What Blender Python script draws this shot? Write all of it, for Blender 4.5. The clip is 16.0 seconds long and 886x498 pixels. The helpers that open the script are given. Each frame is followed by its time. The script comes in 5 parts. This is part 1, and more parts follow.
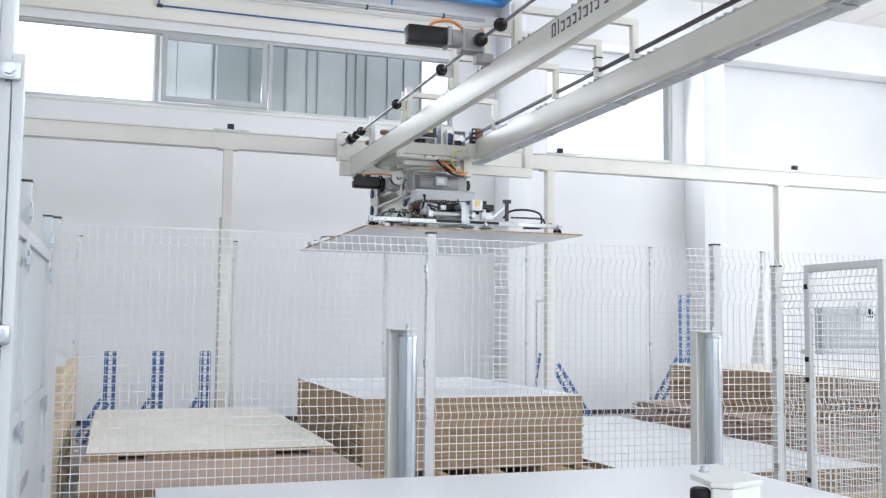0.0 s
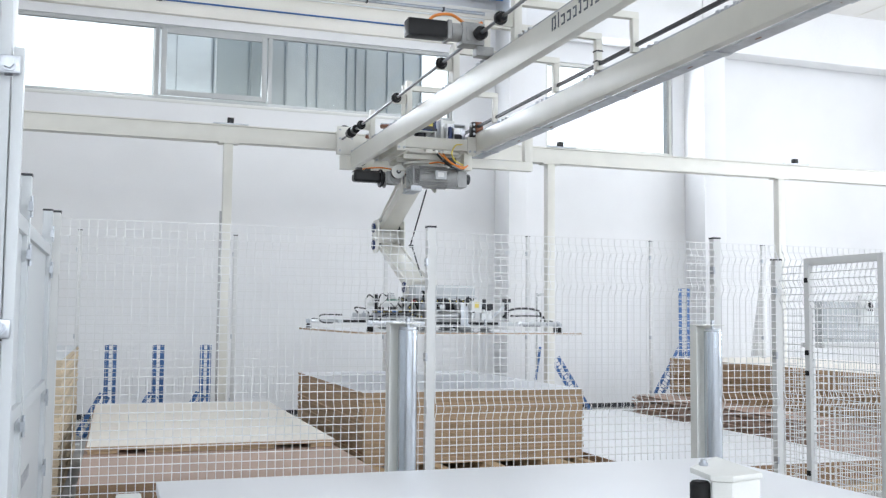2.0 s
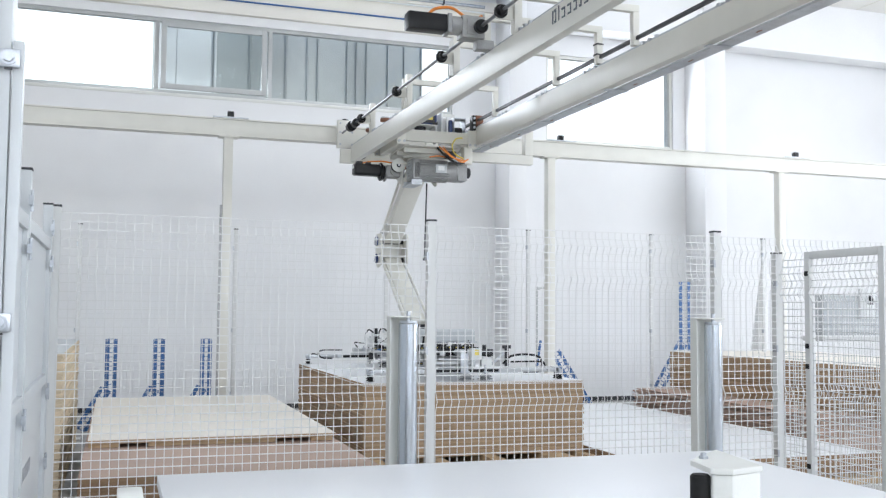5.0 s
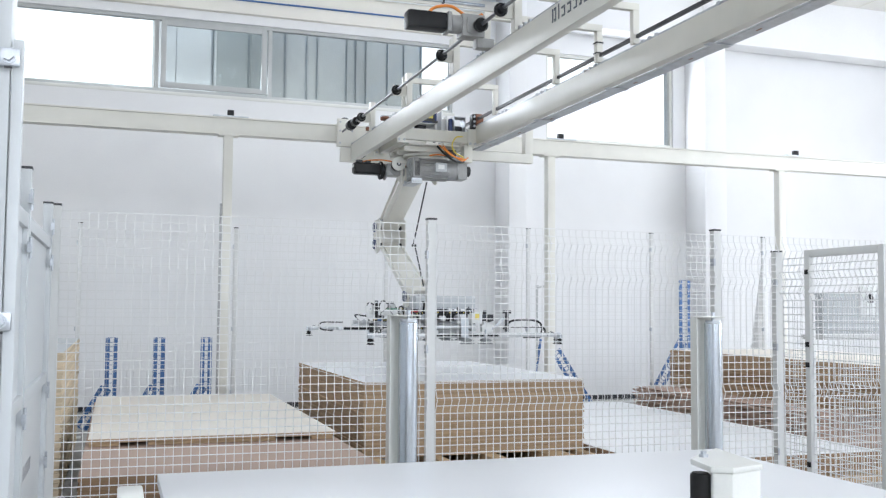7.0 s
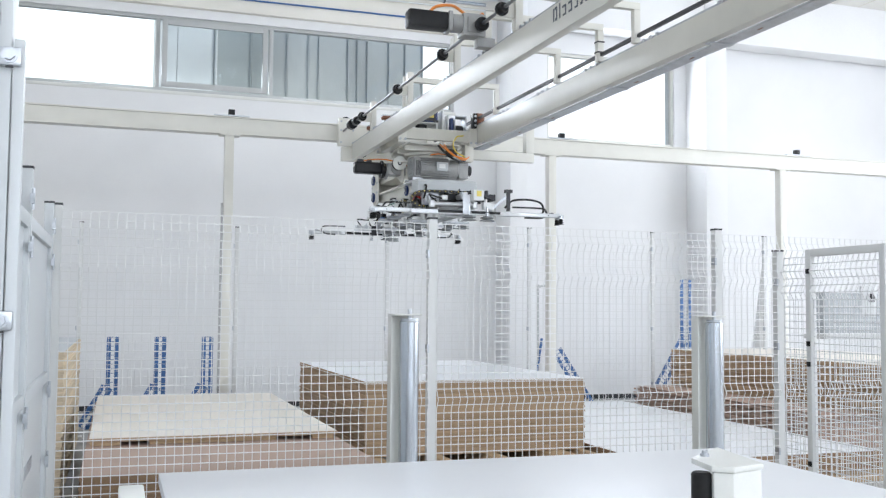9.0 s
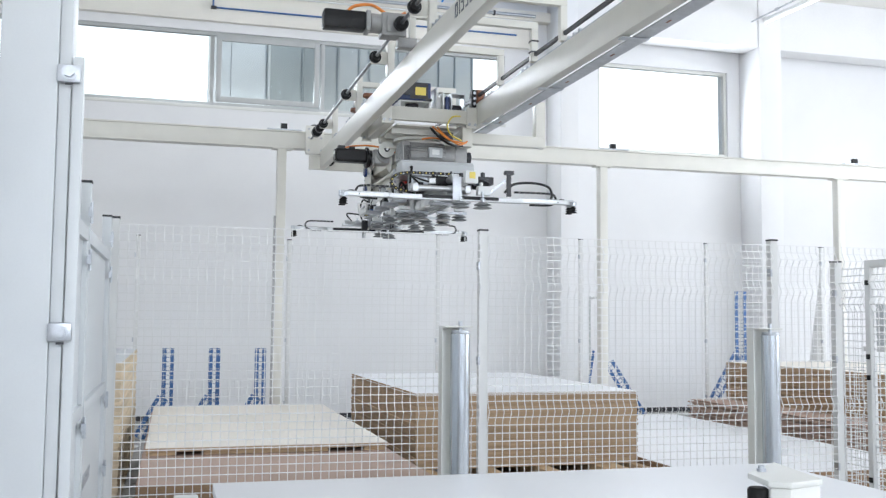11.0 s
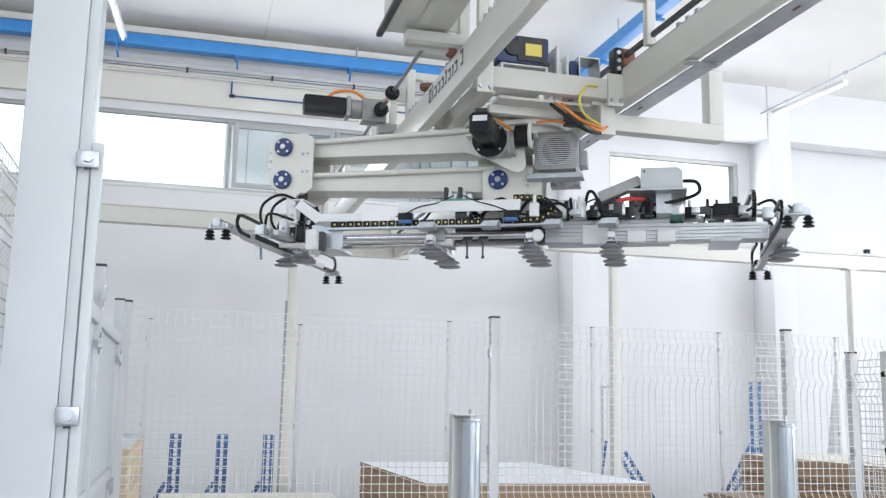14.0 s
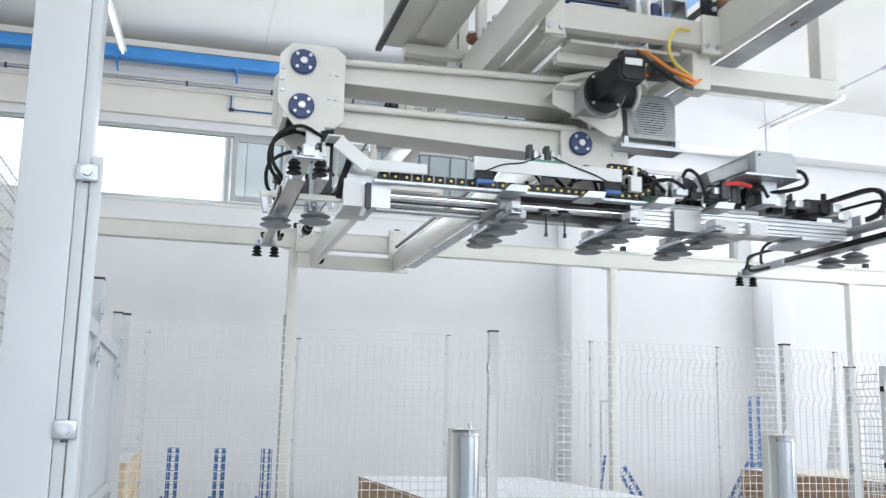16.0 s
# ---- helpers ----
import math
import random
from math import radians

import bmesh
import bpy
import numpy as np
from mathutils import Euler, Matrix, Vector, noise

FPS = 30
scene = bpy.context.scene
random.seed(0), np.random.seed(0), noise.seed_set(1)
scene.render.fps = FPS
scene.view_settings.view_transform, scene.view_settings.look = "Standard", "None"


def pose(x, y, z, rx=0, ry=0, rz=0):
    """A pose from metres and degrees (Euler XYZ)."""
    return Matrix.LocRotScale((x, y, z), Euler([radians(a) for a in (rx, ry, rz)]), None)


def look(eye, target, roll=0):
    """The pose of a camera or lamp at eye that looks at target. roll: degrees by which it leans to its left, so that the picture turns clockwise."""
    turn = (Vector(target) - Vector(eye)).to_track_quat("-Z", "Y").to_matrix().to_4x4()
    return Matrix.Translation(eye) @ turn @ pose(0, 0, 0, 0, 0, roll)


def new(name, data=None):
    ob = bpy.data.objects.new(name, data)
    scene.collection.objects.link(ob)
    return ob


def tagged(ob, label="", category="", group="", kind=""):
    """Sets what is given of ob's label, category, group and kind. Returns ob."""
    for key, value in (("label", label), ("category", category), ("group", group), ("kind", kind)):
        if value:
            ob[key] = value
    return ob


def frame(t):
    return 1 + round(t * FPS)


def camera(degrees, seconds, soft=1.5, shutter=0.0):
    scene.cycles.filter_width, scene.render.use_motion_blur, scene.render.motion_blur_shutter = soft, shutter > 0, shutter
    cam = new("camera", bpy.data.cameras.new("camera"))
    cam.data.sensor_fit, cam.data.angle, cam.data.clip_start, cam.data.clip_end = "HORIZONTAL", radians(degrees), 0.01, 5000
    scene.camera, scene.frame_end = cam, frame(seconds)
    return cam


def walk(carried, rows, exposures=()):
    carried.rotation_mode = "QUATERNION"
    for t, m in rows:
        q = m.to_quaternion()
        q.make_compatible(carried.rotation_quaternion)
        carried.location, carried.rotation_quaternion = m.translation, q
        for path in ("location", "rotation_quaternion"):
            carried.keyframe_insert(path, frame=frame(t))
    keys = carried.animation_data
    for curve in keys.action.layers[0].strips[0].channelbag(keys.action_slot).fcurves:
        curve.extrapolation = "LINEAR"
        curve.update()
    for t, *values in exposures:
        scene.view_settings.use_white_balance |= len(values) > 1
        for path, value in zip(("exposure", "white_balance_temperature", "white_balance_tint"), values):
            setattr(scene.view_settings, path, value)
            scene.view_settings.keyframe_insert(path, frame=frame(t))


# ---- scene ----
cam = camera(49.2, 16.0, soft=1.3, shutter=0.4)
EYE = (0, 0, 1.48)
# seconds, heading, pitch, roll of the tripod head
HEAD = [
    (0.0, -18.72, 4.39, -0.57), (0.5, -18.71, 4.37, -0.55), (1.0, -18.71, 4.32, -0.54), (1.5, -18.71, 4.12, -0.52),
    (2.0, -18.71, 4.02, -0.53), (2.5, -18.70, 4.00, -0.53), (3.0, -18.70, 3.97, -0.52), (3.5, -18.70, 3.96, -0.51),
    (4.0, -18.70, 3.82, -0.51), (6.5, -18.67, 3.58, -0.45), (7.0, -18.68, 3.56, -0.45), (7.5, -18.68, 3.54, -0.44),
    (8.0, -18.67, 3.52, -0.45), (9.6, -18.60, 3.52, -0.45), (10.3, -17.93, 3.59, -0.45), (10.5, -17.23, 3.68, -0.45),
    (11.0, -15.62, 4.20, -0.49), (11.5, -15.07, 5.24, -0.62), (12.0, -14.94, 6.21, -0.75), (12.5, -14.96, 7.16, -0.83),
    (13.0, -14.99, 8.18, -0.94), (13.5, -14.99, 9.08, -1.04), (14.0, -15.00, 9.31, -1.10), (14.5, -15.00, 9.35, -1.12),
    (15.0, -14.99, 9.35, -1.12), (15.5, -15.04, 9.41, -1.12), (16.0, -15.09, 10.13, -1.18)]
walk(cam, [(t, pose(*EYE, 90 + p, r, y)) for t, y, p, r in HEAD])

# ---- light ----
world = bpy.data.worlds.new("sky")
scene.world = world
world.use_nodes = True
_n = world.node_tree.nodes
_sky = _n.new("ShaderNodeTexSky")
_sky.sky_type, _sky.sun_disc, _sky.sun_elevation, _sky.sun_rotation = "NISHITA", False, radians(48), radians(150)
world.node_tree.links.new(_sky.outputs[0], _n["Background"].inputs[0])
_n["Background"].inputs[1].default_value = 0.15
sun = new("sun", bpy.data.lights.new("sun", "SUN"))
sun.data.energy, sun.data.angle, sun.data.color = 2.0, radians(0.6), (1, 0.96, 0.9)
sun.matrix_world = look((20, -30, 40), (0, 0, 0))


def daylight(name, where, target, w, h, power, colour=(0.84, 0.90, 1.0)):
    """The sky's light in a window opening; the west one is added fill."""
    lamp = new(name, bpy.data.lights.new(name, "AREA"))
    lamp.data.shape, lamp.data.size, lamp.data.size_y, lamp.data.energy, lamp.data.color = "RECTANGLE", w, h, power, colour
    lamp.matrix_world = look(where, target)
    return lamp


daylight("daylight_east", (15.4, 4.0, 3.4), (0, 4.8, 4.6), 13, 4.4, 1330)
daylight("daylight_south", (4.0, -7.4, 4.2), (4.0, 6.0, 4.6), 13, 3.6, 1000)
# Fill lamp added on the unseen west side to brighten west-facing surfaces.
daylight("fill_west", (-6.85, 3.5, 4.0), (4.0, 6.0, 3.6), 10.6, 3.2, 250)
daylight("daylight_north_bay", (7.9, 14.46, 5.0), (7.9, 6.0, 4.0), 2.2, 1.3, 80)
daylight("daylight_north", (1.9, 14.46, 5.2), (1.9, 6.0, 3.0), 6.0, 1.0, 160)
scene.view_settings.exposure = -0.18


# ---- materials ----
def material(name, colour, rough=0.5, metal=0.0, scale=6.0, vary=0.06, bump=0.0, fine=120.0, spec=0.5, glow=0.0, island=0.0, each=0.0, stretch=(1, 1, 1), coat=0.0):
    """Painted, metal or wooden surface with blotches at two scales, fine relief and uneven gloss."""
    m = bpy.data.materials.new(name)
    m.use_nodes = True
    nt = m.node_tree
    n, link = nt.nodes, nt.links.new
    b = n["Principled BSDF"]
    b.inputs["Roughness"].default_value, b.inputs["Metallic"].default_value = rough, metal
    b.inputs["Specular IOR Level"].default_value, b.inputs["Coat Weight"].default_value = spec, coat
    co = n.new("ShaderNodeTexCoord")
    mp = n.new("ShaderNodeMapping")
    mp.inputs["Scale"].default_value = stretch
    link(co.outputs["Object"], mp.inputs[0])
    big, small = n.new("ShaderNodeTexNoise"), n.new("ShaderNodeTexNoise")
    big.inputs["Scale"].default_value, big.inputs["Detail"].default_value = scale, 5
    small.inputs["Scale"].default_value, small.inputs["Detail"].default_value = fine, 3
    link(mp.outputs[0], big.inputs[0]), link(mp.outputs[0], small.inputs[0])
    add = n.new("ShaderNodeMath")
    add.operation = "MULTIPLY_ADD"
    link(small.outputs[0], add.inputs[0])
    add.inputs[1].default_value = 0.45
    link(big.outputs[0], add.inputs[2])
    ramp = n.new("ShaderNodeMapRange")
    ramp.inputs["From Min"].default_value, ramp.inputs["From Max"].default_value = 0.35, 1.05
    ramp.inputs["To Min"].default_value, ramp.inputs["To Max"].default_value = 1 - vary * 1.6, 1 + vary
    link(add.outputs[0], ramp.inputs[0])
    out = ramp.outputs[0]
    for amount, node, sock in ((island, "ShaderNodeNewGeometry", "Random Per Island"), (each, "ShaderNodeObjectInfo", "Random")):
        if amount:
            r = n.new(node)
            mr = n.new("ShaderNodeMapRange")
            mr.inputs["To Min"].default_value, mr.inputs["To Max"].default_value = 1 - amount, 1 + amount
            link(r.outputs[sock], mr.inputs[0])
            mul = n.new("ShaderNodeMath")
            mul.operation = "MULTIPLY"
            link(out, mul.inputs[0]), link(mr.outputs[0], mul.inputs[1])
            out = mul.outputs[0]
    tint = n.new("ShaderNodeVectorMath")
    tint.operation = "SCALE"
    tint.inputs[0].default_value = colour
    link(out, tint.inputs["Scale"])
    link(tint.outputs[0], b.inputs["Base Color"])
    rr = n.new("ShaderNodeMapRange")
    rr.inputs["To Min"].default_value, rr.inputs["To Max"].default_value = max(0.03, rough - 0.1), min(1, rough + 0.12)
    link(big.outputs[0], rr.inputs[0]), link(rr.outputs[0], b.inputs["Roughness"])
    if bump:
        bp = n.new("ShaderNodeBump")
        bp.inputs["Strength"].default_value, bp.inputs["Distance"].default_value = bump, 0.004
        link(add.outputs[0], bp.inputs["Height"]), link(bp.outputs[0], b.inputs["Normal"])
    if glow:
        b.inputs["Emission Color"].default_value, b.inputs["Emission Strength"].default_value = (*colour, 1), glow
    return m


PLASTER = material("white_plaster", (0.80, 0.80, 0.80), 0.85, scale=0.8, vary=0.05, bump=0.25, fine=60)
CREAM = material("cream_concrete", (0.78, 0.75, 0.68), 0.8, scale=1.1, vary=0.06, bump=0.3, fine=50)
CEILING = material("ceiling_board", (0.85, 0.83, 0.79), 0.8, scale=0.9, vary=0.05, bump=0.2)
CONCRETE = material("grey_concrete", (0.42, 0.41, 0.39), 0.55, scale=1.5, vary=0.14, bump=0.3)
PAINT = material("grey_white_paint", (0.68, 0.68, 0.64), 0.38, scale=5, vary=0.04, fine=200, bump=0.05)
FRAME = material("grey_window_paint", (0.46, 0.47, 0.46), 0.42, scale=5, vary=0.05, fine=180, bump=0.05)
CRANE = material("light_grey_powder_coat", (0.69, 0.675, 0.615), 0.35, scale=4, vary=0.05, fine=220, bump=0.08)
WIRE = material("white_coated_wire", (0.74, 0.74, 0.73), 0.45, scale=4, vary=0.03)
FENCE_WHITE = material("white_sheet_metal", (0.67, 0.67, 0.655), 0.42, scale=3, vary=0.03, fine=180)
COLUMN = material("light_grey_column_paint", (0.57, 0.59, 0.60), 0.42, scale=3, vary=0.04, fine=160, bump=0.06)
ZINC = material("galvanised_steel", (0.50, 0.52, 0.55), 0.4, 0.85, scale=14, vary=0.16, fine=90)
STEEL = material("polished_roller_steel", (0.60, 0.64, 0.69), 0.2, 1.0, scale=3, vary=0.12, fine=40, stretch=(6, 6, 0.5))
CHROME = material("chromed_tube", (0.74, 0.75, 0.76), 0.14, 1.0, scale=3, vary=0.08, fine=40)
ALU = material("anodised_aluminium", (0.52, 0.53, 0.54), 0.33, 0.75, scale=9, vary=0.06, fine=160)
SHAFT = material("grey_steel_shaft", (0.26, 0.27, 0.28), 0.35, 0.8, scale=12, vary=0.12)
DARK = material("dark_steel", (0.055, 0.055, 0.06), 0.45, 0.5, scale=20, vary=0.2)
BLACK = material("black_plastic", (0.012, 0.012, 0.013), 0.36, scale=12, vary=0.25, spec=0.28)
RUBBER = material("black_rubber", (0.013, 0.013, 0.013), 0.6, scale=25, vary=0.3, spec=0.25)
CUP = material("grey_silicone", (0.27, 0.28, 0.285), 0.55, scale=25, vary=0.12)
GREYCAST = material("grey_motor_casting", (0.34, 0.34, 0.335), 0.42, 0.25, scale=18, vary=0.14, bump=0.15)
GREYBOX = material("grey_enclosure_paint", (0.50, 0.52, 0.53), 0.4, scale=6, vary=0.04)
BLUE = material("blue_duct_paint", (0.05, 0.27, 0.66), 0.4, scale=5, vary=0.08)
RACKBLUE = material("blue_rack_paint", (0.05, 0.14, 0.35), 0.45, scale=16, vary=0.15)
NAVY = material("navy_bearing_enamel", (0.018, 0.04, 0.14), 0.35, scale=15, vary=0.15)
YELLOW = material("yellow_label", (0.80, 0.64, 0.14), 0.5, scale=10, vary=0.05)
ORANGE = material("orange_cable_sheath", (0.75, 0.24, 0.04), 0.45, scale=20, vary=0.1)
YCABLE = material("yellow_green_cable", (0.72, 0.58, 0.08), 0.45, scale=20, vary=0.1)
RED = material("red_hose", (0.62, 0.05, 0.04), 0.4, scale=20, vary=0.1)
GREEN = material("green_circuit", (0.12, 0.32, 0.22), 0.5, scale=30, vary=0.2)
BROWN = material("brown_polyurethane", (0.22, 0.09, 0.05), 0.5, scale=20, vary=0.15)
COPPER = material("copper_busbar", (0.60, 0.30, 0.18), 0.4, 0.7, scale=30, vary=0.15)
MELAMINE = material("white_melamine", (0.80, 0.81, 0.83), 0.32, scale=1.2, vary=0.02, fine=260)
MELAMINE2 = material("ivory_board_face", (0.77, 0.715, 0.635), 0.5, scale=1.4, vary=0.04, fine=90)
PINKBOARD = material("pink_brown_fibreboard", (0.47, 0.335, 0.265), 0.7, scale=2.0, vary=0.08, fine=140)
CHIP = material("chipboard_edge", (0.43, 0.30, 0.185), 0.85, scale=40, vary=0.16, bump=0.3, fine=220, each=0.13, stretch=(1, 1, 4))
CHIPDARK = material("brown_fibreboard_edge", (0.30, 0.19, 0.11), 0.85, scale=40, vary=0.16, bump=0.3, fine=220, each=0.16, stretch=(1, 1, 4))
CHIPPALE = material("pale_board_edge", (0.66, 0.54, 0.38), 0.8, scale=30, vary=0.14, bump=0.3, fine=200, each=0.12, stretch=(1, 1, 4))
WOOD = material("pine_pallet_wood", (0.52, 0.37, 0.22), 0.75, scale=9, vary=0.16, bump=0.4, fine=70, each=0.1, stretch=(1, 7, 7))
INK = material("dark_grey_ink", (0.09, 0.10, 0.12), 0.5, scale=10, vary=0.04)
TUBE = material("fluorescent_tube", (0.95, 0.97, 1.0), 0.4, glow=1.8, vary=0.0)
FACADE = material("grey_green_sheet_facade", (0.50, 0.53, 0.52), 0.35, 0.3, scale=0.6, vary=0.14, fine=5, each=0.07)
FACADE_PALE = material("pale_grey_sheet_facade", (0.88, 0.90, 0.90), 0.4, 0.1, scale=0.9, vary=0.16, fine=4, stretch=(0.5, 1, 2.5))
OVERCAST = material("overcast_sky", (0.94, 0.97, 1.0), 1.0, glow=1.0, vary=0.0, spec=0.0)
WHITEPLASTIC = material("white_plastic", (0.74, 0.75, 0.74), 0.4, scale=8, vary=0.03)


def glass_material():
    m = bpy.data.materials.new("window_glass")
    m.use_nodes = True
    n, link = m.node_tree.nodes, m.node_tree.links.new
    n.clear()
    out, mix, tr, gl, fr = (n.new("ShaderNode" + k) for k in ("OutputMaterial", "MixShader", "BsdfTransparent", "BsdfGlossy", "Fresnel"))
    tr.inputs[0].default_value = (0.94, 0.96, 0.96, 1)
    gl.inputs["Roughness"].default_value = 0.03
    fr.inputs[0].default_value = 1.35
    link(fr.outputs[0], mix.inputs[0]), link(tr.outputs[0], mix.inputs[1]), link(gl.outputs[0], mix.inputs[2]), link(mix.outputs[0], out.inputs[0])
    return m


GLASS = glass_material()


# ---- mesh building ----
class Form:
    """Collects boxes, cylinders, tubes and prisms into one mesh."""

    def __init__(self):
        self.v, self.f = [], []

    def add(self, verts, faces):
        k = len(self.v)
        self.v += [tuple(p) for p in verts]
        self.f += [tuple(i + k for i in fc) for fc in faces]
        return self

    def box(self, x0, x1, y0, y1, z0, z1, m=None):
        vs = [Vector((x, y, z)) for z in (z0, z1) for y in (y0, y1) for x in (x0, x1)]
        if m is not None:
            vs = [m @ p for p in vs]
        return self.add(vs, [(0, 2, 3, 1), (4, 5, 7, 6), (0, 1, 5, 4), (2, 6, 7, 3), (0, 4, 6, 2), (1, 3, 7, 5)])

    def bar(self, a, b, w, h, up=(0, 0, 1)):
        """A square bar from a to b, w wide and h high."""
        a, b = Vector(a), Vector(b)
        d = (b - a).normalized()
        u = Vector(up)
        s = d.cross(u)
        if s.length < 1e-4:
            s = d.cross(Vector((1, 0, 0)))
        s.normalize()
        u = s.cross(d)
        vs = [p + s * i * w / 2 + u * j * h / 2 for p in (a, b) for i, j in ((-1, -1), (1, -1), (1, 1), (-1, 1))]
        return self.add(vs, [(3, 2, 1, 0), (4, 5, 6, 7), (0, 1, 5, 4), (1, 2, 6, 5), (2, 3, 7, 6), (3, 0, 4, 7)])

    def lathe(self, a, b, profile, seg=16):
        """Rings (share along a-b, radius) turned round the line a-b, closed at the ends."""
        a, b = Vector(a), Vector(b)
        d = b - a
        s = d.orthogonal().normalized()
        u = d.normalized().cross(s)
        vs, fs = [], []
        for k, r in profile:
            vs += [a + d * k + (s * math.cos(2 * math.pi * i / seg) + u * math.sin(2 * math.pi * i / seg)) * r for i in range(seg)]
        for j in range(len(profile) - 1):
            for i in range(seg):
                n = (i + 1) % seg
                fs.append((j * seg + i, j * seg + n, (j + 1) * seg + n, (j + 1) * seg + i))
        fs.append(tuple(range(seg - 1, -1, -1)))
        fs.append(tuple(range((len(profile) - 1) * seg, len(profile) * seg)))
        return self.add(vs, fs)

    def cyl(self, a, b, r, seg=16, bevel=0.0):
        if bevel:
            k = bevel / (Vector(b) - Vector(a)).length
            return self.lathe(a, b, [(0, r - bevel), (k, r), (1 - k, r), (1, r - bevel)], seg)
        return self.lathe(a, b, [(0, r), (1, r)], seg)

    def tube(self, pts, r, seg=6):
        """A round cable or wire along points."""
        pts = [Vector(p) for p in pts]
        vs, fs = [], []
        ref = None
        for i, p in enumerate(pts):
            d = (pts[min(i + 1, len(pts) - 1)] - pts[max(i - 1, 0)]).normalized()
            s = d.orthogonal().normalized() if ref is None else (ref - d * ref.dot(d)).normalized()
            ref = s
            u = d.cross(s)
            vs += [p + (s * math.cos(2 * math.pi * k / seg) + u * math.sin(2 * math.pi * k / seg)) * r for k in range(seg)]
        for i in range(len(pts) - 1):
            for k in range(seg):
                n = (k + 1) % seg
                fs.append((i * seg + k, i * seg + n, (i + 1) * seg + n, (i + 1) * seg + k))
        fs += [tuple(range(seg - 1, -1, -1)), tuple(range((len(pts) - 1) * seg, len(pts) * seg))]
        return self.add(vs, fs)

    def prism(self, outline, axis, a, b):
        """A flat outline pushed from a to b along an axis; the outline gives the other two coordinates in order."""
        n = len(outline)
        place = {"x": lambda p, c: (c, p[0], p[1]), "y": lambda p, c: (p[0], c, p[1]), "z": lambda p, c: (p[0], p[1], c)}[axis]
        vs = [place(p, a) for p in outline] + [place(p, b) for p in outline]
        fs = [tuple(range(n)), tuple(range(2 * n - 1, n - 1, -1))] + [(i, n + i, n + (i + 1) % n, (i + 1) % n) for i in range(n)]
        return self.add(vs, fs)

    def mesh(self, name, mat, bevel=0.0):
        me = bpy.data.meshes.new(name)
        me.from_pydata(self.v, [], self.f)
        bm = bmesh.new()
        bm.from_mesh(me)
        bmesh.ops.recalc_face_normals(bm, faces=bm.faces)
        if bevel:
            sharp = [e for e in bm.edges if len(e.link_faces) == 2 and e.calc_face_angle(0) > 0.9]
            bmesh.ops.bevel(bm, geom=sharp, offset=bevel, segments=2, affect="EDGES", profile=0.6, clamp_overlap=True)
        bm.to_mesh(me)
        bm.free()
        me.polygons.foreach_set("use_smooth", [True] * len(me.polygons))
        me.set_sharp_from_angle(angle=radians(38))
        me.materials.append(mat)
        return me


def part(name, form, mat, parent=None, label="", bevel=0.0):
    """Links a form as one mesh object, under a thing or a part where one is given."""
    ob = new(name, form.mesh(name, mat, bevel))
    ob.parent = parent
    return tagged(ob, label)


def thing(name, label, category, group="", at=None, kind=""):
    """An empty at the base of a thing, which parents its parts."""
    ob = new(name)
    ob.empty_display_size = 0.1
    if at is not None:
        ob.matrix_basis = at
    return tagged(ob, label, category, group, kind)


def arc(points, steps=6):
    """A smooth curve through points."""
    p = [Vector(q) for q in points]
    p = [p[0] * 2 - p[1]] + p + [p[-1] * 2 - p[-2]]
    out = []
    for i in range(1, len(p) - 2):
        for k in range(steps):
            t = k / steps
            out.append(0.5 * (2 * p[i] + (p[i + 1] - p[i - 1]) * t + (2 * p[i - 1] - 5 * p[i] + 4 * p[i + 1] - p[i + 2]) * t * t + (3 * p[i] - p[i - 1] - 3 * p[i + 1] + p[i + 2]) * t ** 3))
    return out + [p[-2]]


# ---- the hall ----
XW, XE, YS, YN, TOP = -7.0, 15.6, -7.6, 14.5, 7.0
part("floor", Form().box(XW - 0.3, XE + 0.3, YS - 0.3, YN + 0.4, -0.2, 0), CONCRETE)["kind"] = "structure"
tagged(bpy.data.objects["floor"], "smooth grey concrete factory floor", "floor")
part("ground", Form().box(-150, 150, -150, 200, -0.45, -0.22), CONCRETE)["kind"] = "structure"
tagged(bpy.data.objects["ground"], "plain paved yard outside the hall", "ground")
part("ceiling", Form().box(XW - 0.3, XE + 0.3, YS - 0.3, YN + 0.4, TOP, TOP + 0.25), CEILING)["kind"] = "structure"
tagged(bpy.data.objects["ceiling"], "white painted flat factory ceiling", "ceiling")


def holed_wall(name, label, mat, along, x0, x1, near, far, holes, top=TOP):
    """A wall with thickness, along an axis, with openings (from, to, low, high)."""
    f = Form()
    cuts = sorted({x0, x1, *(h[0] for h in holes), *(h[1] for h in holes)})
    for a, b in zip(cuts, cuts[1:]):
        mids = [(h[2], h[3]) for h in holes if h[0] <= (a + b) / 2 <= h[1]]
        z = 0.0
        for lo, hi in sorted(mids) + [(top, top)]:
            if lo > z + 1e-4:
                f.box(a, b, near, far, z, lo) if along == "x" else f.box(near, far, a, b, z, lo)
            z = hi
    return tagged(part(name, f, mat), label, "wall", kind="structure")


